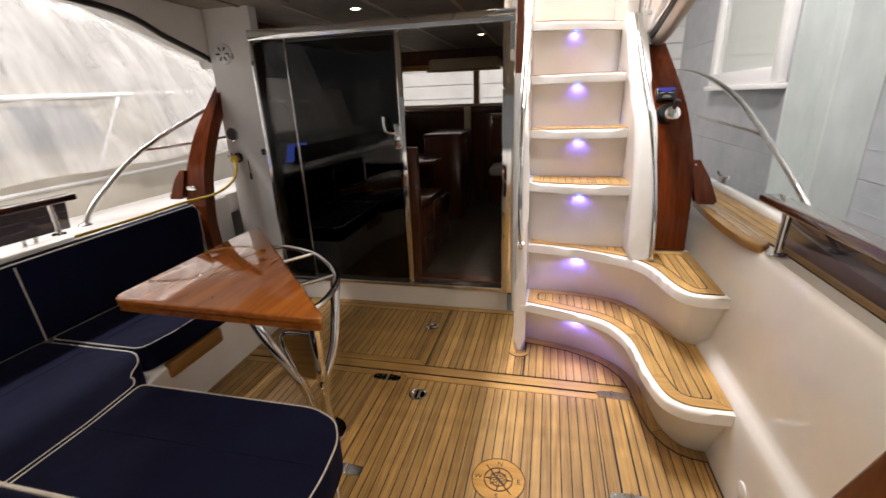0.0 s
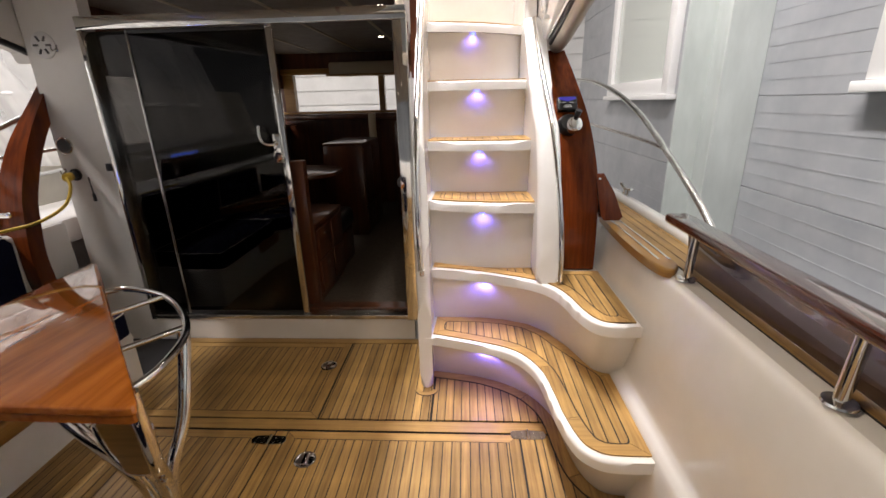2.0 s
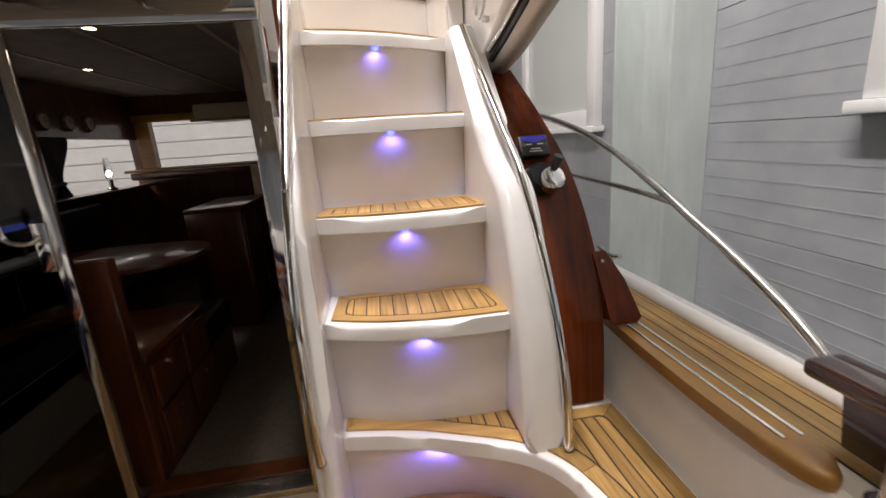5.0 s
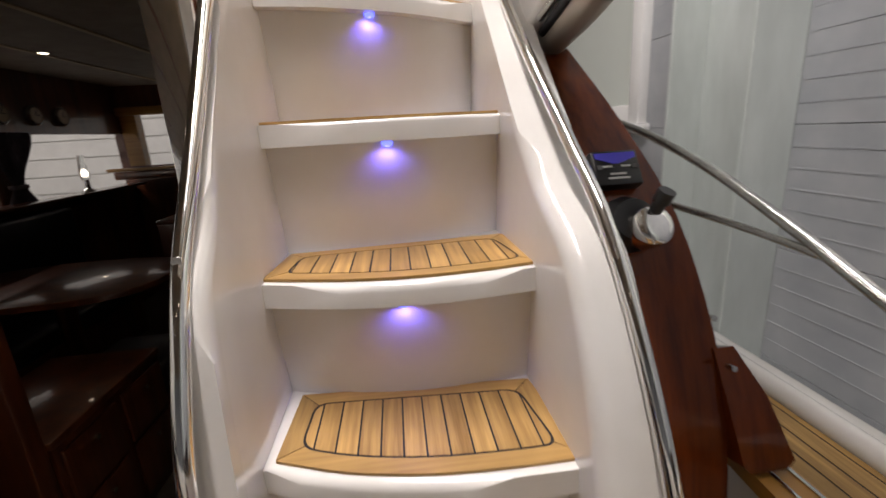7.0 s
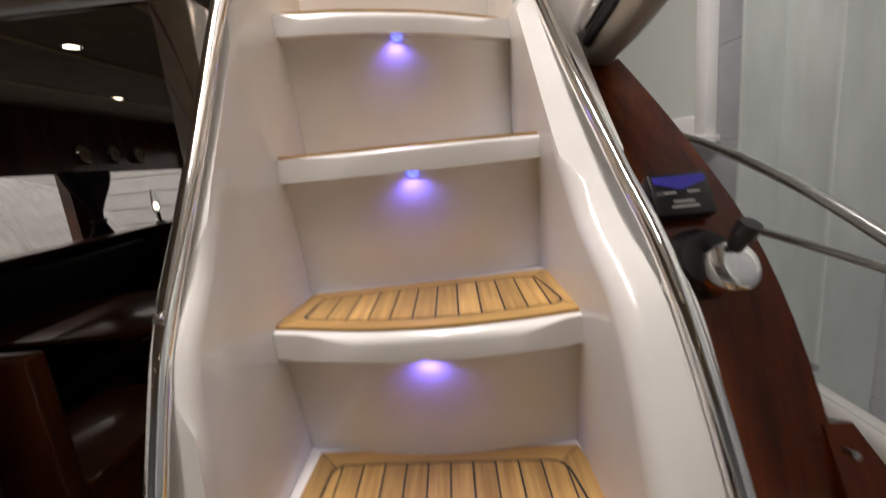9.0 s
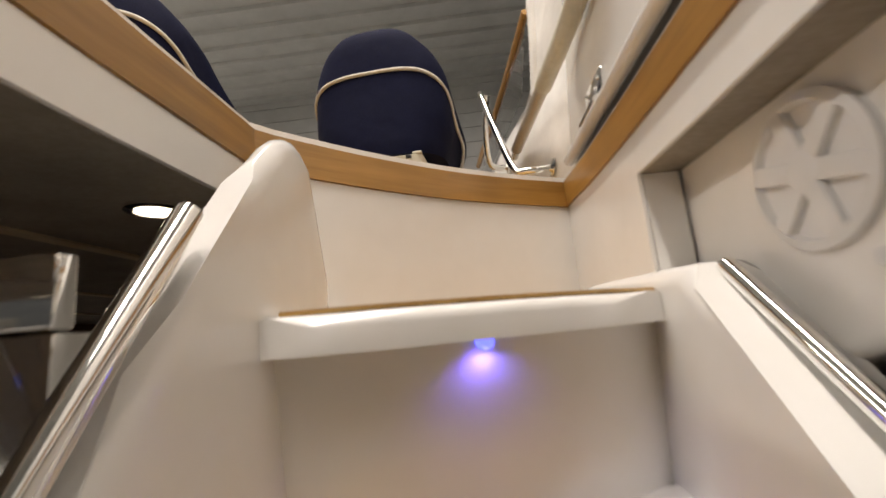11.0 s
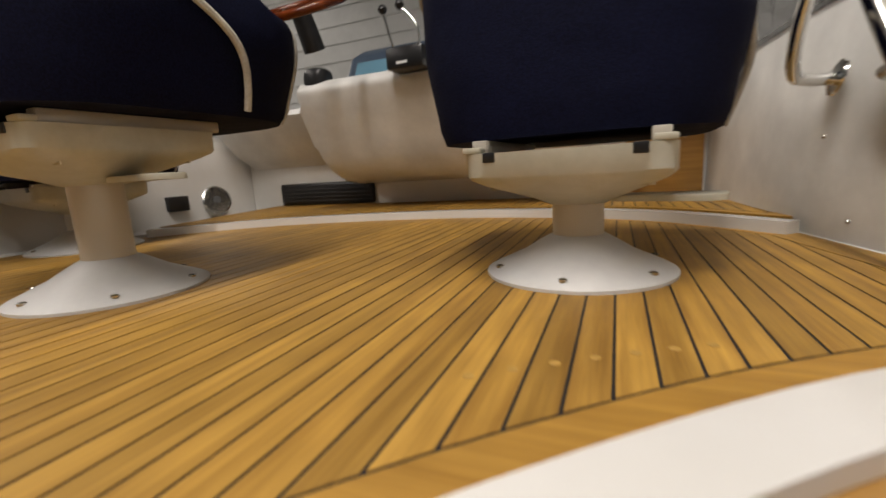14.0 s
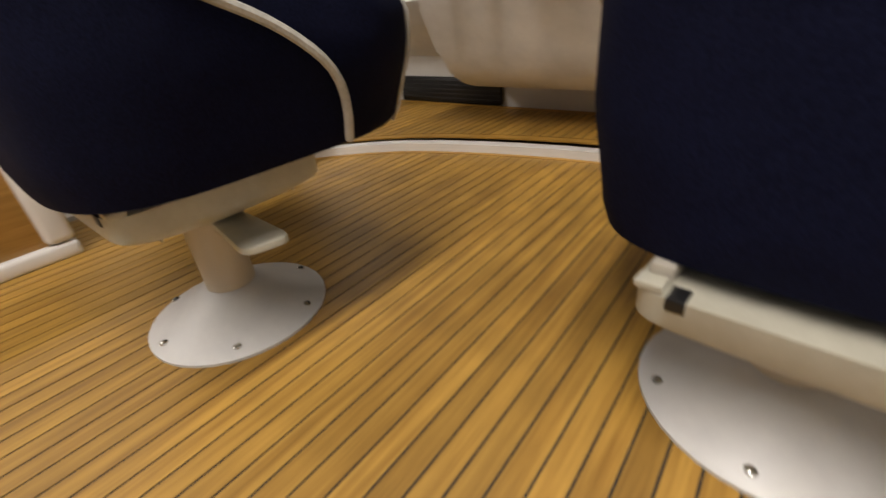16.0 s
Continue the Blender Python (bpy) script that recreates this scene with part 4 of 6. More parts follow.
sb = thing("corner_board", (1.2, 3.14, 0.70), "glossy red mahogany corner board beside the stair", "board", "corner boards")
STBD_ROWS = board_rows([(3.135, 0.702, 1.10, 1.312), (3.15, 0.95, 1.095, 1.315), (3.215, 1.2, 1.09, 1.318), (3.34, 1.48, 1.088, 1.285), (3.54, 1.69, 1.09, 1.25), (3.80, 1.90, 1.10, 1.215)])
part("board", swept_board(STBD_ROWS, 0.10), MAHOG, sb)
pad = part("catch_block", swept_board([(3.13, 0.985, 1.345, 1.425), (3.13, 1.005, 1.328, 1.44), (3.175, 1.13, 1.312, 1.40), (3.22, 1.225, 1.305, 1.35)], 0.05), MAHOG, sb)
part("screw", tube([(1.315, 3.19, 1.20), (1.315, 3.17, 1.205)], 0.006, 2), STEEL, sb)
pb = thing("corner_board", (-2.1, 3.14, 0.6), "glossy red mahogany corner board beside the port opening", "board", "corner boards")
PORT_ROWS = board_rows([(3.20, 0.50, -2.20, -2.055), (3.18, 0.75, -2.21, -2.05), (3.20, 0.95, -2.215, -2.045), (3.24, 1.15, -2.20, -2.04), (3.36, 1.42, -2.165, -2.035), (3.52, 1.66, -2.11, -2.03), (3.68, 1.90, -2.05, -1.985)])
part("board", swept_board(PORT_ROWS, 0.10), MAHOG, pb)
part("catch_block", swept_board([(3.17, 0.95, -2.335, -2.235), (3.17, 0.97, -2.335, -2.22), (3.20, 1.10, -2.285, -2.205), (3.22, 1.165, -2.24, -2.20)], 0.05), MAHOG, pb)
part("latch", box(-2.165, -2.085, 3.165, 3.20, 1.02, 1.055, 0.01), CHROME, pb)

gauge = thing("control_display", (1.185, 3.36, 1.57), "black engine display with a blue lit screen on the corner board", "display")
tilt = Matrix.Translation((1.165, 3.398, 1.585)) @ Matrix.Rotation(radians(-32), 4, "X")
part("bezel", turned(box(-0.054, 0.054, -0.014, 0.02, -0.042, 0.042, 0.006), tilt), BLACK, gauge)
vee = slab([(-0.046, 0.034), (0.046, 0.034), (0.046, 0.022), (0.006, 0.008), (-0.006, 0.008), (-0.046, 0.022)], 0.0, 0.002)
part("screen", turned(vee, tilt @ Matrix.Translation((0, -0.0145, 0)) @ Matrix.Rotation(radians(90), 4, "X")), SCREEN, gauge, smooth=False)
for bx0, bx1, bz in ((-0.034, -0.010, 0.002), (0.010, 0.034, 0.002), (-0.018, 0.018, -0.016), (-0.024, 0.024, -0.026)):
    part("marking", turned(box(bx0, bx1, -0.0152, -0.0142, bz - 0.0022, bz + 0.0022), tilt), WHITE, gauge, smooth=False)
for k in range(2):
    part("button", turned(box(-0.046 + k * 0.078, -0.032 + k * 0.078, -0.017, -0.0142, -0.006, 0.006, 0.002), tilt), RUBBER, gauge, smooth=False)
lever = thing("engine_lever", (1.17, 3.33, 1.48), "chrome engine control with a black lever on the corner board", "control lever")
part("base", turned(lathe([(0.062, 0), (0.06, 0.02), (0.045, 0.05)], (0, 0, 0), 24), Matrix.Translation((1.165, 3.34, 1.47)) @ Matrix.Rotation(radians(62), 4, "X")), BLACK, lever)
part("dome", turned(pillow(0.085, 0.085, 0.07, 0.9), Matrix.Translation((1.185, 3.285, 1.475)) @ Matrix.Rotation(radians(62), 4, "X")), CHROME, lever)
part("lever_arm", tube([(1.187, 3.285, 1.495), (1.19, 3.272, 1.515), (1.196, 3.258, 1.54)], 0.013, 4), BLACK, lever)
part("knob", tube([(1.194, 3.262, 1.533), (1.199, 3.251, 1.555)], 0.017, 3), BLACK, lever)

# ---------------------------------------------------------------- cockpit: hardtop sides
for name, x0, x1, prof in (
        ("hardtop_side", 1.075, 1.24, [(4.55, 1.92), (3.85, 1.92), (3.60, 1.99), (3.40, 2.06), (3.10, 2.14), (2.4, 2.22), (0.2, 2.25), (0.2, 2.44), (4.55, 2.44)]),
        ("hardtop_side", -2.24, -2.06, [(3.66, 1.90), (3.63, 1.965), (3.2, 2.09), (2.76, 2.20), (0.2, 2.25), (0.2, 2.44), (3.66, 2.44)])):
    side = part(name, side_slab(prof, x0, x1, 0.02), GEL, None, "white moulded side of the hardtop", kind="structure")
gas = thing("cover_track", (1.2, 3.6, 1.95), "champagne coloured cover track along the hardtop edge", "track", "cover tracks")
part("track", tube([(1.165, 3.80, 1.925), (1.17, 3.60, 1.96), (1.175, 3.38, 2.02), (1.18, 3.05, 2.10), (1.18, 2.2, 2.19)], 0.045, 6), TUBE, gas)
part("groove", tube([(1.118, 3.74, 1.935), (1.124, 3.58, 1.975), (1.13, 3.38, 2.03), (1.133, 3.05, 2.11), (1.135, 2.2, 2.20)], 0.012, 6), BLACK, gas)
part("bead", tube([(1.098, 3.70, 1.965), (1.105, 3.56, 2.0), (1.11, 3.38, 2.05), (1.115, 3.05, 2.13)], 0.012, 6), CHROME, gas)
gas = thing("cover_track", (-2.1, 3.6, 1.95), "dark cover track along the hardtop edge", "track", "cover tracks")
part("track", tube([(-2.08, 3.66, 1.90), (-2.08, 3.6, 1.955), (-2.075, 3.2, 2.075), (-2.07, 2.76, 2.19), (-2.07, 1.5, 2.225)], 0.020, 6), BLACK, gas)
hs = thing("loudspeaker", (1.075, 3.70, 2.16), "round white loudspeaker with spoke slots on the hardtop side", "loudspeaker")
mx = Matrix.Translation((1.075, 3.72, 2.185)) @ Matrix.Rotation(radians(-90), 4, "Y")
part("rim", turned(lathe([(0.10, 0), (0.10, 0.010), (0.088, 0.014), (0.084, 0.004)], (0, 0, 0), 32), mx), WHITE, hs)
for k in range(6):
    sp = box(0.02, 0.088, -0.014, 0.014, 0.002, 0.015, 0.004)
    part("spoke", turned(sp, mx @ Matrix.Rotation(k * math.pi / 3 + 0.3, 4, "Z")), WHITE, hs)
part("hub", turned(lathe([(0.026, 0), (0.026, 0.014), (0.018, 0.018)], (0, 0, 0), 20), mx), WHITE, hs)
for k in range(2):
    sc = thing("tie_clip", (1.075, 3.62 - 0.03 * k, 2.05), "small clear plastic clip on the hardtop side", "clip", "clips")
    part("clip", box(1.055, 1.076, 3.63 - 0.035 * k, 3.65 - 0.035 * k, 2.055 - 0.01 * k, 2.075 - 0.01 * k, 0.004), WHITE, sc)

# ---------------------------------------------------------------- cockpit: bulwark rails


def wood_rail(x, y0, y1, z, posts, side, label):
    """A dark wooden rail on steel posts over a smoked panel."""
    r = thing("bulwark_rail", (x, (y0 + y1) / 2, 0.955), label, "rail", "bulwark rails")
    part("handrail", box(x - 0.045, x + 0.045, y0, y1, z - 0.025, z + 0.012, 0.012, 3), DARK_WOOD, r)
    part("panel", turned(box(-0.004, 0.004, y0, y1 - 0.01, 0.0, 0.195, 0.002), Matrix.Translation((x + side * 0.075, 0, 0.958)) @ Matrix.Rotation(radians(side * -8), 4, "Y")), SMOKE, r, "smoked acrylic panel")
    for py in posts:
        part("post", tube([(x + side * 0.0, py, 0.95), (x + side * 0.01, py, z - 0.02)], 0.016, 2), CHROME, r)
        part("flange", lathe([(0.036, 0), (0.034, 0.006), (0.018, 0.010)], (x, py, 0.955), 20), CHROME, r)


wood_rail(1.43, -0.7, 2.53, 1.165, (2.378, 1.67, 0.9, 0.1), 1, "dark varnished wooden rail on steel posts with a smoked panel")
wood_rail(-2.20, -0.7, 2.37, 1.155, (2.24, 1.5, 0.7), -1, "dark varnished wooden rail on steel posts beside the sofa")
st = thing("side_step", (1.44, 2.95, 0.95), "curved teak step pad with bright metal strips", "step")
step_poly = curve2([(1.372, 3.30), (1.352, 2.95), (1.350, 2.65), (1.368, 2.48), (1.41, 2.44), (1.455, 2.50)], 4) + [(1.462, 3.34)]
part("pad", slab(step_poly, 0.935, 0.972, 0.012, 3), TEAK_BAND, st)
for sx in (1.392, 1.436):
    part("grip_strip", box(sx, sx + 0.010, 2.55, 3.2, 0.9715, 0.976, 0.002), CHROME, st)
gr = thing("side_deck_rail", (1.75, 2.7, 0.95), "curved stainless steel guard rail on the side deck", "rail", "side deck rails")
part("rail", tube([(1.66, 5.6, 1.80), (1.69, 4.9, 1.755), (1.705, 4.3, 1.655), (1.715, 3.85, 1.53), (1.72, 3.5, 1.39), (1.72, 3.3, 1.30), (1.72, 3.08, 1.20), (1.72, 2.85, 1.08), (1.72, 2.70, 0.97)], 0.017, 6), STEEL, gr)
part("mid_rail", tube([(1.68, 5.4, 1.42), (1.70, 4.8, 1.40), (1.715, 4.0, 1.37), (1.72, 3.6, 1.352), (1.72, 3.40, 1.335)], 0.013, 4), STEEL, gr)
part("foot", lathe([(0.04, 0), (0.035, 0.008), (0.02, 0.015)], (1.72, 2.695, 0.942), 20), STEEL, gr)
gr = thing("side_deck_rail", (-2.5, 2.6, 0.9), "curved stainless steel guard rail on the port side deck", "rail", "side deck rails")
part("rail", tube([(-2.30, 4.1, 1.72), (-2.36, 3.65, 1.56), (-2.42, 3.08, 1.32), (-2.45, 2.7, 1.05), (-2.46, 2.58, 0.9)], 0.017, 6), STEEL, gr)
part("mid_rail", tube([(-2.33, 4.0, 1.36), (-2.40, 3.34, 1.33), (-2.42, 3.12, 1.33)], 0.013, 4), STEEL, gr)
part("foot", lathe([(0.04, 0), (0.035, 0.008), (0.02, 0.015)], (-2.46, 2.58, 0.905), 20), STEEL, gr)
for cx, cy in ((1.68, 3.78), (-2.38, 2.2)):
    cl = thing("mooring_cleat", (cx, cy, 0.95), "polished steel mooring cleat on the side deck", "cleat", "cleats")
    zc = 0.972 if cx > 0 else 0.906
    part("horn", tube([(cx, cy - 0.10, zc + 0.075), (cx, cy - 0.04, zc + 0.06), (cx, cy + 0.04, zc + 0.06), (cx, cy + 0.10, zc + 0.075)], 0.011, 4), STEEL, cl)
    for k in (-0.03, 0.03):
        part("leg", tube([(cx, cy + k, zc), (cx, cy + k, zc + 0.06)], 0.010, 2), STEEL, cl)
part("locker_front", side_slab(rounded([(0.7, 0.40), (1.545, 0.52), (1.42, 0.84), (0.7, 0.84)], 0.03), 1.272, 1.345, 0.012), MAHOG, stbd, "mahogany locker front")
port_plug = thing("deck_fitting", (1.276, 1.92, 0.15), "round white plastic fitting low on the bulwark", "fitting")
part("cap", turned(lathe([(0.035, 0), (0.034, 0.008), (0.02, 0.012)], (0, 0, 0), 20), Matrix.Translation((1.276, 1.92, 0.15)) @ Matrix.Rotation(radians(-90), 4, "Y")), WHITE, port_plug)

# ---------------------------------------------------------------- cockpit: floor fittings
for fx, fy in ((-0.297, 3.211), (-0.176, 2.43)):
    ring = thing("hatch_pull", (fx, fy, 0.0), "round chrome lifting ring set in the teak hatch", "hatch pull", "hatch pulls")
    part("bezel", lathe([(0.052, 0.0), (0.052, 0.004), (0.045, 0.006), (0.041, 0.003)], (fx, fy, 0.0), 28), CHROME, ring)
    part("cup", lathe([(0.040, 0.001), (0.040, 0.0025)], (fx, fy, 0.0), 24), BLACK, ring)
    part("pull", box(fx - 0.012, fx + 0.012, fy - 0.036, fy + 0.036, 0.003, 0.008, 0.002), CHROME, ring)
for fx, fy, mat in ((-0.408, 2.553, CHROME), (0.908, 2.62, STEEL), (-0.36, 1.85, STEEL), (0.90, 1.93, STEEL)):
    hin = thing("hatch_hinge", (fx, fy, 0.0), "polished steel strap hinge")
    hin.parent = floor
    for s in (-1, 1):
        part("leaf", slab([(fx + s * 0.008, fy - 0.032), (fx + s * 0.08, fy - 0.026), (fx + s * 0.09, fy), (fx + s * 0.08, fy + 0.026), (fx + s * 0.008, fy + 0.032)], 0.0005, 0.004, 0.001, 1), mat, hin)
        for k in (-0.017, 0.017):
            for q in (0.03, 0.065):
                part("screw", lathe([(0.005, 0.003), (0.004, 0.0055)], (fx + s * q, fy + k, 0), 10), CHROME, hin)
    part("pin", tube([(fx, fy - 0.034, 0.004), (fx, fy + 0.034, 0.004)], 0.006, 2), mat, hin)

rose = thing("compass_inlay", (0.343, 1.929, 0.001), "round teak compass rose inlay with dark lines and letters", "inlay")
part("disc", lathe([(0.118, 0.0005), (0.118, 0.0022)], (0.343, 1.929, 0), 40), TEAK_X, rose)
INK = material("dark_inlay", (0.05, 0.025, 0.012), 0.6)
part("outline", tube([(0.343 + 0.116 * math.cos(a), 1.929 + 0.116 * math.sin(a), 0.0018) for a in [k * math.pi / 12 for k in range(24)]], 0.0022, 2, True, 6), INK, rose)
for r in (0.062, 0.036):
    part("circle", tube([(0.343 + r * math.cos(a), 1.929 + r * math.sin(a), 0.0018) for a in [k * math.pi / 8 for k in range(16)]], 0.003, 2, True, 6), INK, rose)
for k in range(8):
    a, r = k * math.pi / 4, 0.060 if k % 2 == 0 else 0.045
    tip = (0.343 + r * math.cos(a), 1.929 + r * math.sin(a))
    for s in (-1, 1):
        q = (0.343 + 0.016 * math.cos(a + s * 0.39), 1.929 + 0.016 * math.sin(a + s * 0.39))
        part("point", tube([(tip[0], tip[1], 0.0018), (q[0], q[1], 0.0018), (0.343, 1.929, 0.0018)], 0.0022, 1, seg=6, curve=False), INK, rose)
part("needle", tube([(0.343 - 0.06, 1.929 + 0.07, 0.002), (0.343 + 0.06, 1.929 - 0.07, 0.002)], 0.003, 1, seg=6, curve=False), INK, rose)
for ch, ox, oy in (("N", 0, 0.085), ("S", 0, -0.09), ("E", 0.088, 0), ("W", -0.09, 0)):
    cu = bpy.data.curves.new("letter", "FONT")
    cu.body, cu.size, cu.align_x, cu.align_y = ch, 0.034, "CENTER", "CENTER"
    cu.extrude = 0.0006
    cu.materials.append(INK)
    tx = new("letter", cu)
    tx.parent, tx.location = rose, (ox, oy, 0.0018)

# ---------------------------------------------------------------- cockpit: sofa and table
sofa = thing("corner_sofa", (-1.5, 1.6, 0), "navy canvas corner sofa with white piping on a white moulded base", "sofa")
BASE = [(-2.12, 3.10), (-1.42, 3.10), (-1.40, 2.1), (-1.32, 1.80), (-1.2, 1.62), (-0.22, 1.62), (-0.17, 1.5), (-0.17, 0.85), (-2.12, 0.85)]
part("base", slab(inset(BASE, 0.03), 0.0, 0.33, 0.02), GEL, sofa)
for a, b in (((-1.425, 2.4), (-1.40, 2.0)), ((-0.185, 1.48), (-0.185, 1.12))):
    part("locker_front", box(min(a[0], b[0]) - 0.012, max(a[0], b[0]) + 0.012, min(a[1], b[1]), max(a[1], b[1]), 0.25, 0.345, 0.02, 3), TEAK_BAND, sofa, "oak locker front")
seat_polys = {
    "seat_cushion": [[(-2.06, 1.93), (-1.46, 1.93), (-1.43, 2.1), (-1.42, 3.05), (-2.06, 3.05)],
                     [(-2.06, 1.91), (-1.46, 1.91), (-1.36, 1.84), (-1.30, 1.73), (-1.22, 1.70), (-1.19, 1.45), (-1.18, 0.95), (-2.06, 0.95)],
                     [(-1.21, 1.70), (-0.36, 1.70), (-0.24, 1.65), (-0.18, 1.55), (-0.16, 1.40), (-0.16, 0.95), (-1.17, 0.95), (-1.18, 1.45)]]}
for poly in seat_polys["seat_cushion"]:
    poly = rounded(poly, 0.045, 3)
    bm = slab(poly, 0.335, 0.47, 0.014, 3)
    c = part("seat_cushion", bm, NAVY, sofa)
    part("piping", tube([(p[0], p[1], 0.469) for p in inset(poly, 0.006)], 0.0032, 2, True, 8, curve=False), PIPING, c, "white piping")
for sx0, sx1, sy0, sy1 in ((-1.15, -0.20, 1.43, 1.43), (-1.74, -1.74, 0.98, 1.86), (-1.74, -1.74, 1.98, 3.0)):
    part("stitched_seam", tube([(sx0, sy0, 0.4685), (sx1, sy1, 0.4685)], 0.004, 2, seg=6), NAVY, sofa)
bk = side_slab([(0.95, 0.475), (3.08, 0.475), (3.10, 0.90), (3.06, 0.94), (0.95, 0.90)], -2.125, -2.03, 0.03, 3)
bp = part("backrest", bk, NAVY, sofa)
part("piping", tube([(-2.03, 3.085, 0.50), (-2.03, 3.09, 0.89), (-2.035, 3.05, 0.935), (-2.035, 1.9, 0.915), (-2.035, 0.97, 0.90)], 0.004, 2, False, 8, curve=False), PIPING, bp, "white piping")
part("piping", tube([(-2.025, 1.90, 0.48), (-2.025, 1.88, 0.90)], 0.004, 2, False, 8, curve=False), PIPING, bp, "white piping")
bk = box(-2.02, -0.17, 0.86, 0.96, 0.48, 0.80, 0.03, 3)
bp = part("backrest", bk, NAVY, sofa)
part("piping", tube([(-1.95, 0.955, 0.79), (-0.2, 0.955, 0.79)], 0.007, 2, False, 8, curve=False), PIPING, bp, "white piping")

table = thing("cockpit_table", (-0.75, 2.1, 0), "folded triangular glossy mahogany table on a chrome frame", "table")


TRI = rounded([(-0.30, 1.77), (-1.44, 2.97), (-1.37, 1.79)][::-1], 0.07)
part("tabletop", slab(TRI, 0.80, 0.826, 0.009, 3), TABLE_WOOD, table)
part("folded_leaf", slab(inset(TRI, 0.004), 0.768, 0.797, 0.004, 1), TABLE_WOOD, table)
LOOP = [(-1.20, 2.60), (-1.225, 2.71), (-1.12, 2.768), (-0.87, 2.68), (-0.662, 2.50), (-0.527, 2.30), (-0.48, 2.09), (-0.50, 1.965), (-0.58, 1.99)]
part("ring", tube([(x, y, 0.745) for x, y in LOOP], 0.0155, 6), CHROME, table)
for a, b in (((-0.87, 2.68), (-1.02, 2.455)), ((-0.58, 2.37), (-0.74, 2.17))):
    part("spoke", tube([(*a, 0.745), (*b, 0.745)], 0.012, 2), CHROME, table)
part("edge_bar", tube([(-1.20, 2.66, 0.748), (-0.50, 1.965, 0.748)], 0.014, 2), CHROME, table)
for pts in ([(-0.46, 1.92, 0.765), (-0.47, 1.95, 0.45), (-0.52, 2.02, 0.30), (-0.50, 2.02, 0.02)],
            [(-0.56, 2.345, 0.74), (-0.53, 2.20, 0.45), (-0.56, 2.10, 0.25), (-0.57, 2.10, 0.02)],
            [(-0.85, 1.98, 0.765), (-0.76, 1.98, 0.58), (-0.66, 2.02, 0.36), (-0.62, 2.05, 0.2), (-0.61, 2.06, 0.02)]):
    part("leg", tube(pts, 0.025, 6), CHROME, table)
part("foot_plate", lathe([(0.11, 0.0005), (0.105, 0.012), (0.06, 0.02)], (-0.56, 2.05, 0), 28), CHROME, table)
loop = [(-0.63, 0.63), (-0.47, 0.63), (-0.465, 0.52), (-0.50, 0.42), (-0.57, 0.42), (-0.63, 0.52)]
part("insert_frame", tube([(p[0], 1.95, p[1]) for p in loop], 0.013, 4, True), CHROME, table)
ins = slab(rounded([(-0.632, 0.633), (-0.468, 0.633), (-0.485, 0.415), (-0.575, 0.415)], 0.03), -0.014, 0.014)
part("insert", turned(ins, Matrix.Translation((0, 1.95, 0)) @ Matrix.Rotation(radians(90), 4, "X")), TEAK_BAND, table, "oak insert")

# ---------------------------------------------------------------- saloon
part("floor_saloon", box(-2.0, 0.33, DOOR_Y + 0.09, 7.7, 0.10, 0.19), CARPET, None, "brown carpeted saloon floor", kind="structure", smooth=False)
part("wall_saloon_starboard", box(0.235, 0.292, 3.97, 7.7, 0, CEIL), SALOON_WOOD, None, "dark mahogany saloon side", kind="structure", smooth=False)
part("threshold", box(-0.55, 0.2, DOOR_Y + 0.09, DOOR_Y + 0.19, 0.19, 0.204, 0.003), SALOON_WOOD, None, "varnished wooden saloon threshold", kind="structure", smooth=False)
pw = thing("wall_saloon_port", (-2.0, 5.6, 0), "dark mahogany saloon side with long windows", kind="structure")
part("lower", box(-2.08, -2.0, DOOR_Y + 0.09, 7.7, 0, 1.36), SALOON_WOOD, pw, smooth=False)
part("upper", box(-2.08, -2.0, DOOR_Y + 0.09, 7.7, 1.85, CEIL), SALOON_WOOD, pw, smooth=False)
for a, b in ((3.65, 3.95), (5.72, 5.88), (7.3, 7.7)):
    part("pillar", box(-2.08, -2.0, a, b, 1.36, 1.85), SALOON_WOOD, pw, smooth=False)
fw = thing("wall_saloon_front", (-0.8, 7.3, 0), "honey coloured windscreen frame over the dark dashboard", kind="structure")
part("lower", box(-2.0, 0.30, 7.3, 7.4, 0, 1.53), SALOON_WOOD, fw, smooth=False)
part("upper", box(-2.0, 0.30, 7.3, 7.4, 2.06, CEIL), SALOON_WOOD, fw, smooth=False)
part("header", box(-2.0, 0.30, 7.24, 7.30, 2.02, 2.10, 0.01), TEAK_BAND, fw)
for a, b in ((-2.0, -1.85), (-0.63, -0.55), (0.18, 0.30)):
    part("mullion", box(a, b, 7.3, 7.4, 1.53, 2.06), TEAK_BAND, fw, smooth=False)
part("dashboard", box(-1.98, 0.29, 6.95, 7.29, 1.42, 1.50, 0.02), SALOON_WOOD, fw)
part("trim", box(-1.99, 0.29, 6.88, 6.94, 1.50, 1.53, 0.01), TEAK_BAND, fw)
for bx in (-1.45, -0.85, -0.25):
    part("trim", box(bx, bx + 0.03, DOOR_Y + 0.1, 7.2, CEIL - 0.008, CEIL - 0.001), CREAM, None, "cream ceiling batten", smooth=False, kind="structure")
ov = thing("overhead_locker", (-0.7, 6.9, 2.0), "cream overhead panel over the helm", "locker")
part("body", box(-1.15, -0.2, 6.7, 7.2, 1.98, 2.13, 0.03), CREAM, ov)
part("trim_rail", box(-1.18, -0.17, 6.68, 6.72, 1.96, 1.985, 0.006), TEAK_BAND, ov)


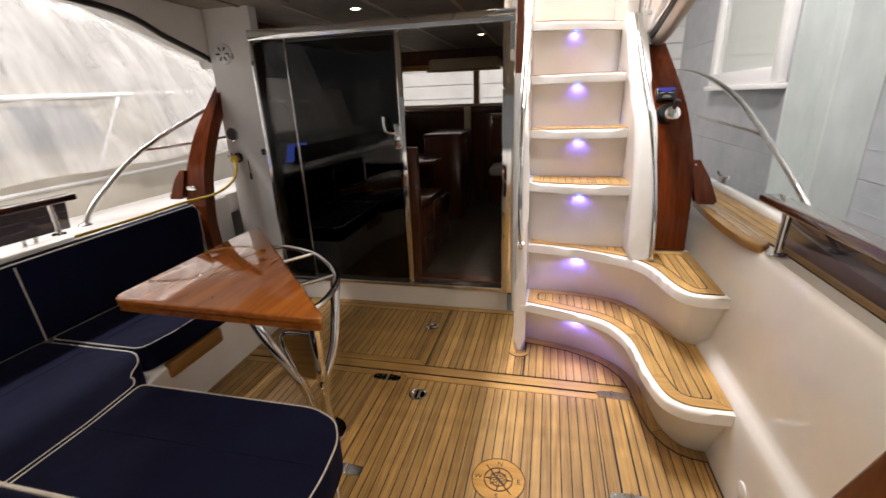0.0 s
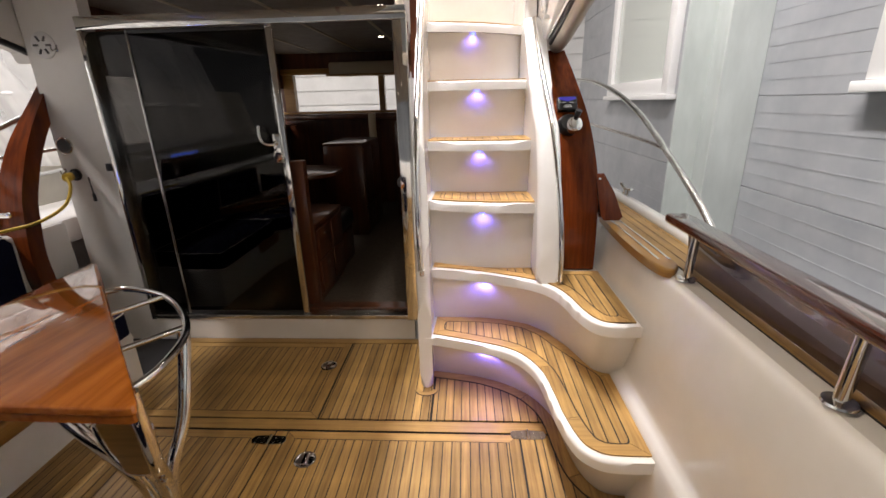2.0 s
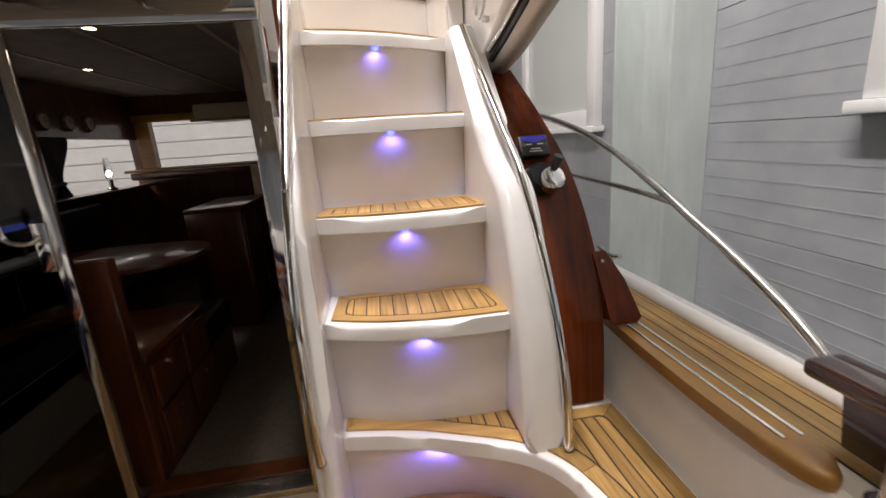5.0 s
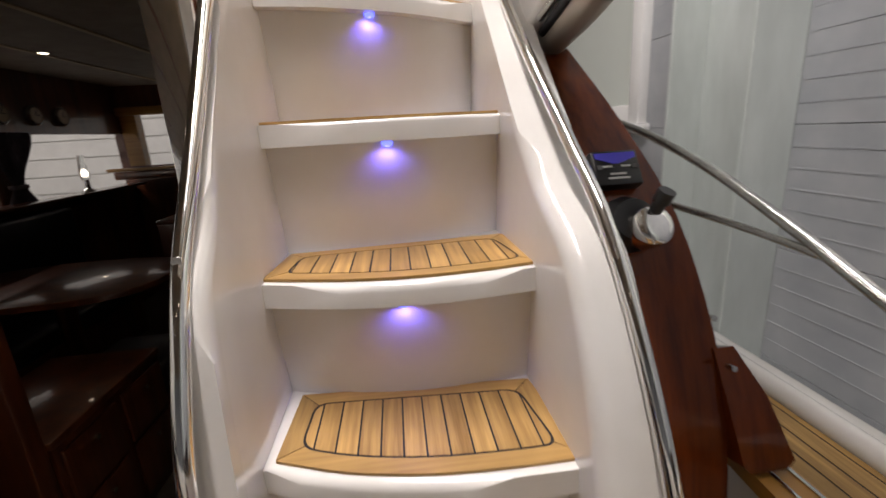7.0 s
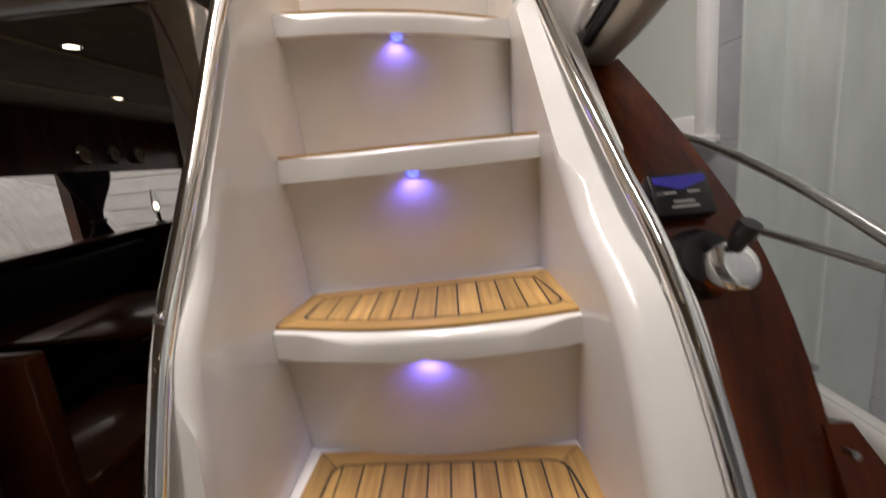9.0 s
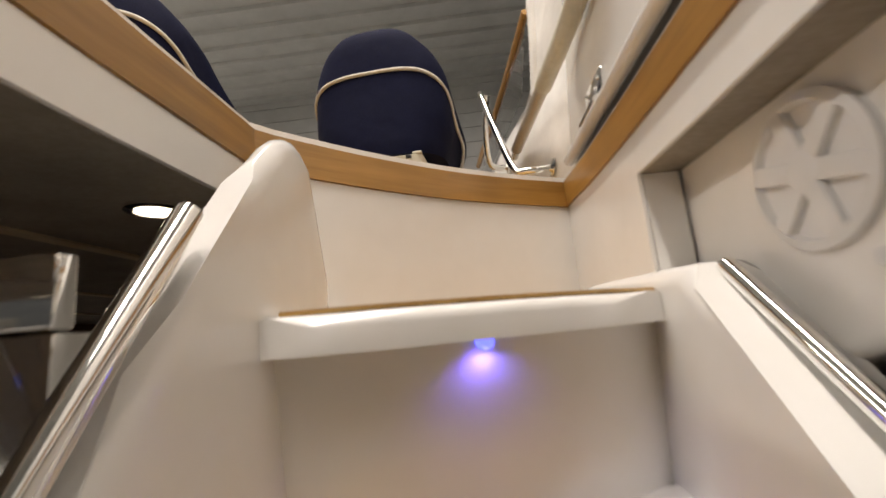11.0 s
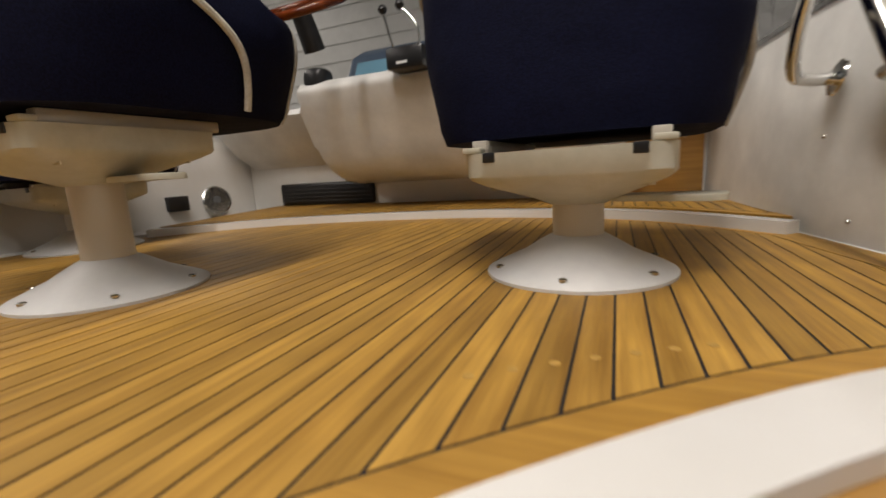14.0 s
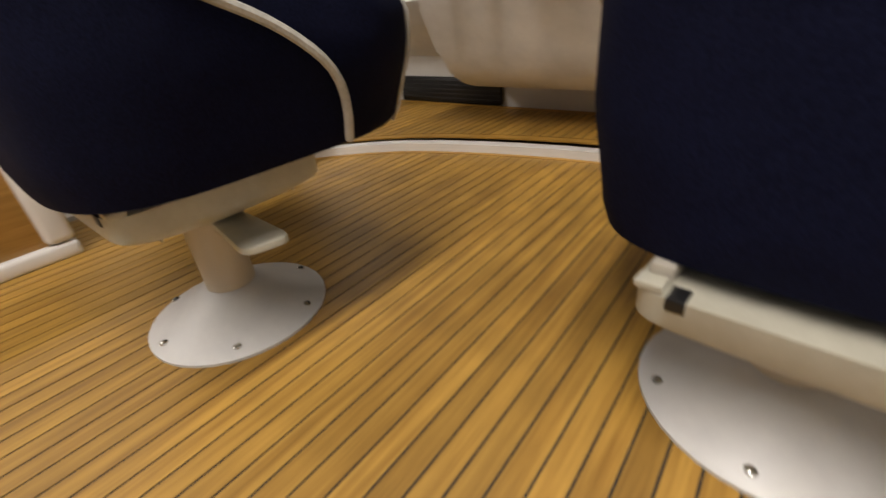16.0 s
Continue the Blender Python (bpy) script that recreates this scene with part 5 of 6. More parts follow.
def cabinet(x0, x1, y0, y1, z1, doors, label):
    c = thing("saloon_cabinet", ((x0 + x1) / 2, (y0 + y1) / 2, 0.19), label, "cabinet", "saloon cabinets")
    part("body", box(x0, x1, y0, y1, 0.19, z1 - 0.031, 0.004), SALOON_WOOD, c)
    part("top", box(x0, x1 + 0.015, y0 - 0.012, y1, z1 - 0.03, z1, 0.008), SALOON_WOOD, c)
    w = (y1 - y0) / doors
    for k in range(doors):
        for za, zb in ((0.25, 0.50), (0.52, z1 - 0.06)):
            d = part("drawer", box(x1 + 0.001, x1 + 0.016, y0 + k * w + 0.02, y0 + (k + 1) * w - 0.02, za, zb, 0.005), SALOON_WOOD, c)
            part("knob", tube([(x1 + 0.016, y0 + (k + 0.5) * w, zb - 0.05), (x1 + 0.028, y0 + (k + 0.5) * w, zb - 0.05)], 0.010, 2), CHROME, d, "chrome knob")


part("partition", box(-0.95, -0.495, 3.715, 3.785, 0.195, 1.26, 0.012), SALOON_WOOD, None, "mahogany end panel beside the saloon door", kind="structure")
cabinet(-0.95, -0.50, 3.80, 4.45, 0.80, 2, "low mahogany saloon cabinet with drawers by the door")
cabinet(-0.95, -0.52, 5.55, 6.4, 1.22, 2, "tall mahogany galley cabinet with chrome knobs")
cabinet(-0.30, 0.28, 6.45, 6.9, 1.40, 1, "mahogany helm cabinet under the windscreen")
part("bulkhead_post", box(-0.62, -0.54, 6.42, 6.50, 0.19, 1.5, 0.006), CREAM, None, "pale wooden post beside the galley", kind="structure")
st2 = thing("saloon_table", (-1.3, 4.9, 0.19), "oval glossy mahogany saloon table", "table")
ov_poly = [(-1.25 + 0.62 * math.copysign(abs(math.cos(a)) ** 0.7, math.cos(a)), 5.0 + 0.42 * math.copysign(abs(math.sin(a)) ** 0.7, math.sin(a))) for a in [k * math.pi / 14 for k in range(28)]]
part("tabletop", slab(ov_poly, 0.98, 1.01, 0.008, 2), SALOON_WOOD, st2)
part("pedestal", lathe([(0.16, 0.0), (0.15, 0.02), (0.05, 0.04), (0.05, 0.78)], (-1.25, 5.0, 0.19), 24), SALOON_WOOD, st2)
ss = thing("saloon_settee", (-1.6, 4.9, 0.19), "dark upholstered saloon settee round the table", "sofa")
part("base", box(-1.98, -1.55, 3.95, 6.2, 0.19, 0.52, 0.01), SALOON_WOOD, ss)
part("seat", box(-1.98, -1.5, 3.95, 6.2, 0.521, 0.66, 0.04, 3), BLACK, ss)
part("backrest", box(-1.99, -1.88, 3.95, 6.2, 0.67, 1.30, 0.04, 3), BLACK, ss)
ss = thing("saloon_bench", (-0.72, 4.62, 0.19), "black padded saloon bench end", "bench")
part("base", box(-0.95, -0.52, 4.47, 4.9, 0.19, 0.50, 0.01), SALOON_WOOD, ss)
part("cushion", box(-0.95, -0.50, 4.46, 4.92, 0.501, 0.68, 0.05, 3), BLACK, ss)
hsn = thing("helm_stool", (0.05, 6.0, 0.19), "dark helm seat with a white cushion", "seat")
part("pedestal", lathe([(0.15, 0.0), (0.14, 0.02), (0.045, 0.05), (0.045, 0.5)], (0.05, 6.0, 0.19), 20), STEEL, hsn)
part("cushion", box(-0.20, 0.28, 5.75, 6.2, 0.69, 0.80, 0.04, 3), WHITE, hsn)
part("backrest", box(-0.18, 0.28, 5.68, 5.78, 0.95, 1.42, 0.045, 3), SALOON_WOOD, hsn)
for cy in (5.90, 6.20, 6.48):
    ck = thing("brass_clock", (-1.98, cy, 1.98), "round brass ship's clock on the saloon side", "clock", "ship's clocks")
    m4 = Matrix.Translation((-1.999, cy, 1.985)) @ Matrix.Rotation(radians(90), 4, "Y")
    part("case", turned(lathe([(0.075, 0), (0.075, 0.03), (0.06, 0.042), (0.058, 0.034)], (0, 0, 0), 24), m4), STEEL, ck)
    part("dial", turned(lathe([(0.056, 0.034), (0.056, 0.036)], (0, 0, 0), 24), m4), CREAM, ck)
    for q in (0.0, 1.3):
        part("pointer", turned(box(-0.003, 0.003, 0.0, 0.04, 0.037, 0.039), m4 @ Matrix.Rotation(q, 4, "Z")), BLACK, ck, smooth=False)
cur = thing("window_curtain", (-1.97, 5.85, 1.85), "mauve curtain tied back between the saloon windows", "curtain")
bm = bmesh.new()
rows = []
for j in range(13):
    u = j / 12
    hw = 0.24 * (1 - 0.80 * math.sin(min(1, u / 0.72) * math.pi / 2) ** 2) if u < 0.72 else 0.05 + 0.10 * (u - 0.72) / 0.28
    rows.append([bm.verts.new((-1.955 + 0.014 * math.sin(i * 1.9), 5.85 + hw * (i - 16) / 16, 1.86 - 0.52 * u)) for i in range(33)])
for a, b in zip(rows, rows[1:]):
    for i in range(32):
        bm.faces.new((a[i], a[i + 1], b[i + 1], b[i]))
bmesh.ops.solidify(bm, geom=bm.faces[:], thickness=0.006)
part("cloth", bm, CURTAIN, cur)
part("tie_band", box(-1.985, -1.93, 5.79, 5.91, 1.47, 1.50, 0.006), CURTAIN, cur)
lm = thing("brass_table_lamp", (-1.9, 6.45, 1.36), "small brass lamp glowing on the saloon window ledge", "lamp")
part("stand", lathe([(0.05, 0), (0.045, 0.015), (0.02, 0.03), (0.02, 0.10)], (-1.90, 6.45, 1.375), 20), STEEL, lm)
part("chimney", lathe([(0.03, 0.0), (0.035, 0.06), (0.02, 0.20)], (-1.90, 6.45, 1.475), 20), PANE, lm)
part("flame", lathe([(0.012, 0.0), (0.016, 0.03), (0.006, 0.06)], (-1.90, 6.45, 1.50), 12), LAMP, lm)
part("ledge", box(-2.0, -1.82, 3.7, 7.2, 1.355, 1.375, 0.005), SALOON_WOOD, None, "mahogany saloon window ledge", kind="structure")
for dx, dy in ((-0.75, 4.5), (-1.4, 5.6), (-0.3, 5.9)):
    spot_lamp("saloon_spot", (dx, dy, 2.285), (dx, dy, 0), 0.6, (1.0, 0.80, 0.58), 140, 0.03)
    dl = thing("saloon_downlight", (dx, dy, CEIL), "small saloon ceiling downlight", "lamp", "saloon downlights")
    part("bezel", lathe([(0.04, 0.0), (0.04, -0.005), (0.03, -0.007), (0.03, -0.002)], (dx, dy, CEIL - 0.0005), 20), CHROME, dl)
    part("lens", lathe([(0.028, -0.001), (0.028, -0.0035)], (dx, dy, CEIL), 20), LAMP, dl)

# ---------------------------------------------------------------- flybridge: seats


def smoothstep(a, b, x):
    t = min(1, max(0, (x - a) / (b - a)))
    return t * t * (3 - 2 * t)


def bucket_point(ang, v, tall):
    """A point of the upholstered bucket: ang round the plan (-90 degrees is the rear), v up its side."""
    c, n = math.cos(ang), math.sin(ang)
    px, py = math.copysign(abs(c) ** 0.62, c), math.copysign(abs(n) ** (0.62 if n < 0 else 0.5), n)
    y = 0.12 + (0.235 if py < 0 else 0.40) * py
    top = 0.50 + (tall - 0.50) * (1 - smoothstep(-0.02, 0.38, y)) - 0.10 * abs(px) ** 4 * (1 - smoothstep(0.0, 0.2, y))
    z = 0.262 + (top - 0.262) * v
    half = 0.264 + 0.028 * smoothstep(0.262, 0.45, z) + 0.045 * smoothstep(0.14, 0.40, y) * smoothstep(0.24, 0.42, z) - 0.05 * smoothstep(0.60, 0.82, z)
    edge = 1 - 0.03 * max(0, 1 - v / 0.06) ** 2 - 0.24 * max(0, (v - 0.84) / 0.16) ** 2.5
    return Vector((half * px * edge, 0.12 + (y - 0.12) * edge, z))


def even_angle(k, n):
    """The angle for which the squared-off plan gives points at even turns."""
    f = 2 * math.pi * k / n
    c, t = math.cos(f), math.sin(f)
    return math.atan2(math.copysign(abs(t) ** 1.61, t), math.copysign(abs(c) ** 1.61, c))


def bucket(tall, nu=120, nv=18):
    """The bucket shell, closed below and above."""
    bm = bmesh.new()
    rings = [[bm.verts.new(bucket_point(even_angle(i, nu), j / nv, tall)) for i in range(nu)] for j in range(nv + 1)]
    for a, b in zip(rings, rings[1:]):
        for i in range(nu):
            bm.faces.new((a[i], a[(i + 1) % nu], b[(i + 1) % nu], b[i]))
    bm.faces.new(rings[0][::-1])
    low = [bm.verts.new((v.co.x * 0.72, 0.13 + (v.co.y - 0.12) * 0.72, 0.40)) for v in rings[-1]]
    for i in range(nu):
        bm.faces.new((rings[-1][i], rings[-1][(i + 1) % nu], low[(i + 1) % nu], low[i]))
    bm.faces.new(low)
    return bm


def helm_chair(place, turn, label, lift=0.0, slide=(0, 0), tall=0.85):
    """A swivel chair: base cone, column, casting, seat and back; built upright at the origin, rear towards -y."""
    ch = thing("helm_chair", place, label, "chair", "flybridge chairs")
    ch.rotation_euler = (0, 0, radians(turn))

    def add(name, bm, mat, parent=None, lab=""):
        if name not in ("base", "bolt", "column"):
            on_rails = name in ("seat", "backrest", "piping", "edge_piping")
            bmesh.ops.translate(bm, vec=(slide[0] if on_rails else 0, slide[1] if on_rails else 0, lift), verts=bm.verts)
        ob = part(name, bm, mat, None, lab)
        ob.parent = parent or ch
        return ob
    add("base", lathe([(0.183, 0.0), (0.183, 0.006), (0.176, 0.010), (0.11, 0.040), (0.075, 0.062), (0.052, 0.075)], (0, 0, 0), 40), CHAIRWHITE)
    for k in range(6):
        a = k * math.pi / 3 - math.pi / 2
        add("bolt", lathe([(0.008, 0), (0.008, 0.004), (0.005, 0.006)], (0.160 * math.cos(a), 0.160 * math.sin(a), 0.016), 10), STEEL)
    add("column", lathe([(0.049, 0.06), (0.049, 0.20 + lift)], (0, 0, 0), 28), ALU)
    casting = bmesh.new()
    rings = []
    for z, hx, hy, p in ((0.136, 0.055, 0.055, 1.0), (0.150, 0.085, 0.09, 0.9), (0.168, 0.128, 0.14, 0.62), (0.182, 0.158, 0.165, 0.40), (0.192, 0.168, 0.176, 0.24), (0.198, 0.170, 0.18, 0.2), (0.238, 0.170, 0.18, 0.18)):
        rings.append([casting.verts.new((hx * math.copysign(abs(math.cos(t)) ** p, math.cos(t)), hy * math.copysign(abs(math.sin(t)) ** p, math.sin(t)), z)) for t in [k * math.pi / 18 for k in range(36)]])
    for a, b in zip(rings, rings[1:]):
        for k in range(36):
            casting.faces.new((a[k], a[(k + 1) % 36], b[(k + 1) % 36], b[k]))
    casting.faces.new(rings[0][::-1])
    casting.faces.new(rings[-1])
    cst = add("casting", casting, SEATPLATE)
    for sx in (-1, 1):
        add("slide_rail", box(sx * 0.145 - 0.014, sx * 0.145 + 0.014, -0.150, 0.19, 0.2385, 0.2615, 0.003), ALU, cst, "pale metal slide rail")
        add("clip", box(sx * 0.118 - 0.011, sx * 0.118 + 0.011, -0.1815, -0.150, 0.222, 0.2395, 0.002), BLACK, cst, "black seat clip")
        add("lug", box(sx * 0.150 - 0.017, sx * 0.150 + 0.017, -0.178, -0.151, 0.2385, 0.249, 0.003), SEATPLATE, cst)
        for sy in (-0.12, -0.06, 0.0, 0.06, 0.12):
            add("rib", box(min(sx * 0.10, sx * 0.138), max(sx * 0.10, sx * 0.138), sy - 0.002, sy + 0.002, 0.172, 0.192, 0.001), SEATPLATE, cst)
    add("swivel_lever", slab(rounded([(0.06, -0.02), (0.24, -0.05), (0.26, 0.03), (0.06, 0.04)], 0.03), 0.138, 0.150, 0.004, 2), SEATPLATE)
    add("seat", turned(pillow(0.42, 0.36, 0.14, 0.42), Matrix.Translation((0, 0.22, 0.44))), NAVY)
    back = add("backrest", bucket(tall), NAVY)
    line, shell = [], [bucket_point(even_angle(m, 180), v / 36, tall) for m in range(180) for v in range(36)]
    for k in range(91):
        a = (k / 45 - 1) * 2.10
        c, n = math.sin(a), -math.cos(a)
        px, py = math.copysign(abs(c) ** 0.718, c), math.copysign(abs(n) ** 0.718, n)
        z = 0.272 + 0.344 * (1 - (abs(a) / 2.10) ** 2) ** 0.6
        p = Vector((0.28 * px, 0.12 + (0.152 if py < 0 else 0.241) * py - 0.10 * min(1, (z - 0.27) / 0.6) * max(0, -py), z))
        way = Vector((p.x, p.y - 0.12)).normalized()
        near = [b for b in shell if abs(b.z - z) < 0.02 and Vector((b.x, b.y - 0.12)).normalized().dot(way) > 0.9985]
        r = max([math.hypot(b.x, b.y - 0.12) + 0.002 for b in near] + [0.0]) or math.hypot(p.x, p.y - 0.12)
        line.append(Vector((way.x * r, 0.12 + way.y * r, z)))
    for _ in range(3):
        line = [line[0]] + [(a + 2 * b + c) / 4 for a, b, c in zip(line, line[1:], line[2:])] + [line[-1]]
    add("piping", tube(line, 0.0075, 1, False, 8, curve=False), PIPING, back, "white piping")
    for sx in (-1, 1):
        edge = [bucket_point(math.pi / 2 - sx * 0.80, m / 10, tall) + Vector((sx * 0.003, 0.003, 0)) for m in range(10)]
        add("edge_piping", tube(edge, 0.004, 1, False, 6, curve=False), PIPING, back, "white edge piping")
    return ch


helm_chair((0.350, 4.878, FLY), -4.5, "navy canvas swivel helm chair with white piping on a white pedestal", 0.0, (-0.014, -0.038))
helm_chair((-0.592, 4.565, FLY), -1.4, "navy canvas swivel helm chair raised on its column beside the helm", 0.091, (0.0, -0.115))
helm_chair((-1.47, 5.0, FLY), -6, "navy canvas swivel helm chair at the port side", 0.0, (0.0, -0.2))

# ---------------------------------------------------------------- flybridge: coaming, console
coam = thing("wall_coaming", (0.9, 5.0, FLY), "glossy white moulded flybridge coaming", kind="structure")


def coaming(line, z0, z1, lean, thick=0.08):
    bm = bmesh.new()
    rows = []
    for i, p in enumerate(line):
        a, b = Vector(line[max(i - 1, 0)]), Vector(line[min(i + 1, len(line) - 1)])
        d = (b - a).normalized()
        n = Vector((d.y, -d.x))
        row = []
        for z, off in ((z0, -0.03), (z0 + 0.02, 0.0), (z0 + 0.3, lean * 0.4), (z1 - 0.03, lean), (z1, lean + 0.02), (z1, lean + thick), (z0, thick)):
            row.append(bm.verts.new((p[0] + n.x * off, p[1] + n.y * off, z)))
        rows.append(row)
    for a, b in zip(rows, rows[1:]):
        for k in range(7):
            bm.faces.new((a[k], a[(k + 1) % 7], b[(k + 1) % 7], b[k]))
    bm.faces.new(rows[0][::-1])
    bm.faces.new(rows[-1])
    return bm


stbd_line = curve2([(1.075, 4.40), (1.03, 4.62), (0.95, 4.95), (0.88, 5.3), (0.83, 5.7), (0.80, 6.4)], 4)
part("coaming_starboard", coaming(stbd_line, FLY - 0.02, 3.02, 0.03), GEL_MATT, coam)
part("coaming_aft", coaming([(1.075, 2.2), (1.075, 4.39)], FLY - 0.02, 2.72, 0.02), GEL, coam)
part("coaming_port", coaming([(-1.98, 6.4), (-1.80, 5.6), (-1.74, 5.0), (-1.74, 2.4)], FLY - 0.02, 2.95, 0.03), GEL, coam)
part("coaming_front", box(-1.98, 0.9, 6.36, 6.46, FLY - 0.02, 3.0, 0.02), GEL, coam)
part("dash_shelf", box(0.302, 0.80, 6.05, 6.355, 2.97, 3.04, 0.02, 3), GEL_MATT, coam)
ws = thing("windscreen", (0.95, 5.6, 3.02), "smoked flybridge windscreen with a wooden top rail", "windscreen")
RAIL = [(0.985, 4.84, 3.34), (0.956, 5.0, 3.30), (0.91, 5.30, 3.262), (0.866, 5.59, 3.235), (0.82, 5.95, 3.235), (0.78, 6.35, 3.25)]
FOOT = [(0.945, 4.95, 3.02), (0.93, 5.1, 3.02), (0.90, 5.35, 3.02), (0.865, 5.6, 3.02), (0.84, 5.95, 3.02), (0.82, 6.35, 3.02)]
pane = bmesh.new()
low, high = [pane.verts.new(p) for p in smooth_path(FOOT, 4)], [pane.verts.new(p) for p in smooth_path(RAIL, 4)]
for a, b, c, d in zip(low, low[1:], high[1:], high):
    pane.faces.new((a, b, c, d))
bmesh.ops.solidify(pane, geom=pane.faces[:], thickness=0.008)
part("screen", pane, SMOKE, ws)
part("top_rail", tube(RAIL, 0.017, 5), TEAK_BAND, ws)
wing = side_slab([(4.0, 2.6), (5.17, 2.85), (5.17, 3.01), (5.06, 3.03), (4.97, 3.07), (4.89, 3.19), (4.82, 3.5), (4.77, 3.9), (4.0, 3.9)], 0.0, 0.07, 0.022, 3)
for v in wing.verts:
    v.co.x += 1.105 - 0.205 * (v.co.y - 4.4)
part("coaming_wing", wing, GEL_MATT, coam)
ridge = tube([(1.00, 4.93, 3.0), (1.012, 4.84, 3.3), (1.02, 4.78, 3.8)], 0.022, 4)
part("wing_ridge", ridge, GEL_MATT, coam)

part("dash_wing", side_slab([(6.355, 2.74), (6.22, 2.82), (6.08, 2.95), (6.02, 3.02), (6.04, 3.05), (6.355, 3.08)], -1.93, -1.022, 0.02, 3), GEL_MATT, coam)
console = thing("helm_console", (-0.4, 6.0, FLY), "white moulded helm console with a rounded underside", "console")
prof = flat(smooth_path([(6.36, 2.61, 0), (6.10, 2.635, 0), (5.93, 2.72, 0), (5.84, 2.86, 0), (5.76, 3.02, 0), (5.75, 3.08, 0), (5.80, 3.115, 0)], 4)) + [(6.1, 3.17), (6.36, 3.25)]
part("body", side_slab(prof, -1.02, 0.30, 0.10, 5), GEL_MATT, console)
part("binnacle", side_slab([(5.92, 3.11), (6.0, 3.25), (6.1, 3.30), (6.36, 3.38), (6.36, 3.2)], -0.85, 0.15, 0.03, 3), BLUEGREY, console, "dark blue grey instrument binnacle")
part("display_panel", turned(box(-0.16, 0.16, -0.006, 0.006, -0.06, 0.06, 0.004), Matrix.Translation((-0.62, 5.93, 3.155)) @ Matrix.Rotation(radians(-28), 4, "X")), material("display_glass", (0.10, 0.22, 0.30), 0.15), console, "pale blue display")
gr = thing("air_grille", (-1.2, 6.36, 2.54), "black recessed ventilation grille in the flybridge front", "grille")
part("recess", box(-1.70, -0.98, 6.335, 6.359, 2.49, 2.63, 0.02), BLACK, gr)
for k in range(5):
    part("slat", box(-1.69, -0.99, 6.328, 6.336, 2.512 + k * 0.024, 2.519 + k * 0.024, 0.002), BLACK, gr)
sp = thing("loudspeaker", (-1.80, 5.95, 2.55), "round grey loudspeaker low on the flybridge side", "loudspeaker")
m5 = Matrix.Translation((-1.845, 5.93, 2.565)) @ Matrix.Rotation(radians(-15), 4, "Z") @ Matrix.Rotation(radians(75), 4, "Y")
part("rim", turned(lathe([(0.085, 0), (0.085, 0.02), (0.075, 0.026), (0.072, 0.018)], (0, 0, 0), 28), m5), STEEL, sp)
part("cone", turned(lathe([(0.07, 0.018), (0.03, 0.012), (0.02, 0.022)], (0, 0, 0), 28), m5), RUBBER, sp)
bx = thing("switch_box", (-1.8, 5.6, 2.57), "small black switch box low on the flybridge side", "switch box")
part("box", box(-1.83, -1.775, 5.58, 5.70, 2.53, 2.61, 0.006), BLACK, bx)
door = thing("side_door", (0.62, 6.3, FLY), "varnished oak locker door at the flybridge front", "door")
part("panel", box(0.46, 0.79, 6.315, 6.345, FLY + 0.045, 2.95, 0.006), TEAK_BAND, door)
part("batten", box(0.50, 0.53, 6.305, 6.316, FLY + 0.06, 2.93, 0.003), TEAK_BAND, door)

wheel = thing("steering_wheel", (-0.72, 5.55, 3.25), "mahogany steering wheel with chrome spokes", "steering wheel")
mw = Matrix.Translation((-0.76, 5.52, 3.33)) @ Matrix.Rotation(radians(27), 4, "X")
part("rim", turned(tube([(0.19 * math.cos(k * math.pi / 8), 0.19 * math.sin(k * math.pi / 8), 0) for k in range(16)], 0.017, 4, True), mw), MAHOG, wheel)
for k in range(3):
    a = k * 2 * math.pi / 3 + 0.5
    part("spoke", turned(tube([(0.03 * math.cos(a), 0.03 * math.sin(a), -0.02), (0.185 * math.cos(a), 0.185 * math.sin(a), 0)], 0.008, 2), mw), CHROME, wheel)
part("hub", turned(lathe([(0.045, -0.16), (0.04, -0.03), (0.03, 0.0)], (0, 0, 0), 20), mw), BLACK, wheel)
thr = thing("throttle_lever", (-0.40, 5.72, 3.09), "black throttle box with two levers and ball knobs", "throttle")
part("box", box(-0.47, -0.30, 5.66, 5.80, 3.08, 3.17, 0.015), BLACK, thr)
part("label_strip", box(-0.42, -0.37, 5.6585, 5.6598, 3.10, 3.11), WHITE, thr, smooth=False)
for k, top in ((-0.455, (-0.50, 5.73, 3.34)), (-0.345, (-0.42, 5.73, 3.345))):
    lv = part("lever", tube([(k, 5.73, 3.16), (k + (-0.025 if k < -0.4 else 0.0), 5.73, 3.25), top], 0.005, 4), CHROME, thr)
    part("ball_knob", lathe([(0.004, -0.02), (0.015, -0.013), (0.02, 0.0), (0.015, 0.013), (0.004, 0.02)], top, 16), BLACK, lv)
pod = thing("compass_pod", (-0.92, 5.75, 3.1), "black compass pod on the console edge", "compass")
part("pod", turned(pillow(0.13, 0.13, 0.12, 0.8), Matrix.Translation((-0.93, 5.83, 3.12))), BLACK, pod)

lk = thing("flybridge_locker", (-1.5, 3.7, FLY), "low flybridge locker with wood panels in a white moulded frame", "locker")
part("body", box(-1.72, -1.312, 2.9, 4.43, FLY, FLY + 0.42, 0.006), TEAK_BAND, lk, "varnished wood panel")
part("foot_frame", box(-1.72, -1.285, 2.9, 4.46, FLY - 0.002, FLY + 0.045, 0.012, 3), GEL, lk)
part("top", box(-1.73, -1.28, 2.9, 4.47, FLY + 0.421, FLY + 0.46, 0.012, 3), GEL, lk)
part("corner_post", box(-1.35, -1.283, 4.39, 4.462, FLY + 0.046, FLY + 0.42, 0.02, 3), GEL, lk)

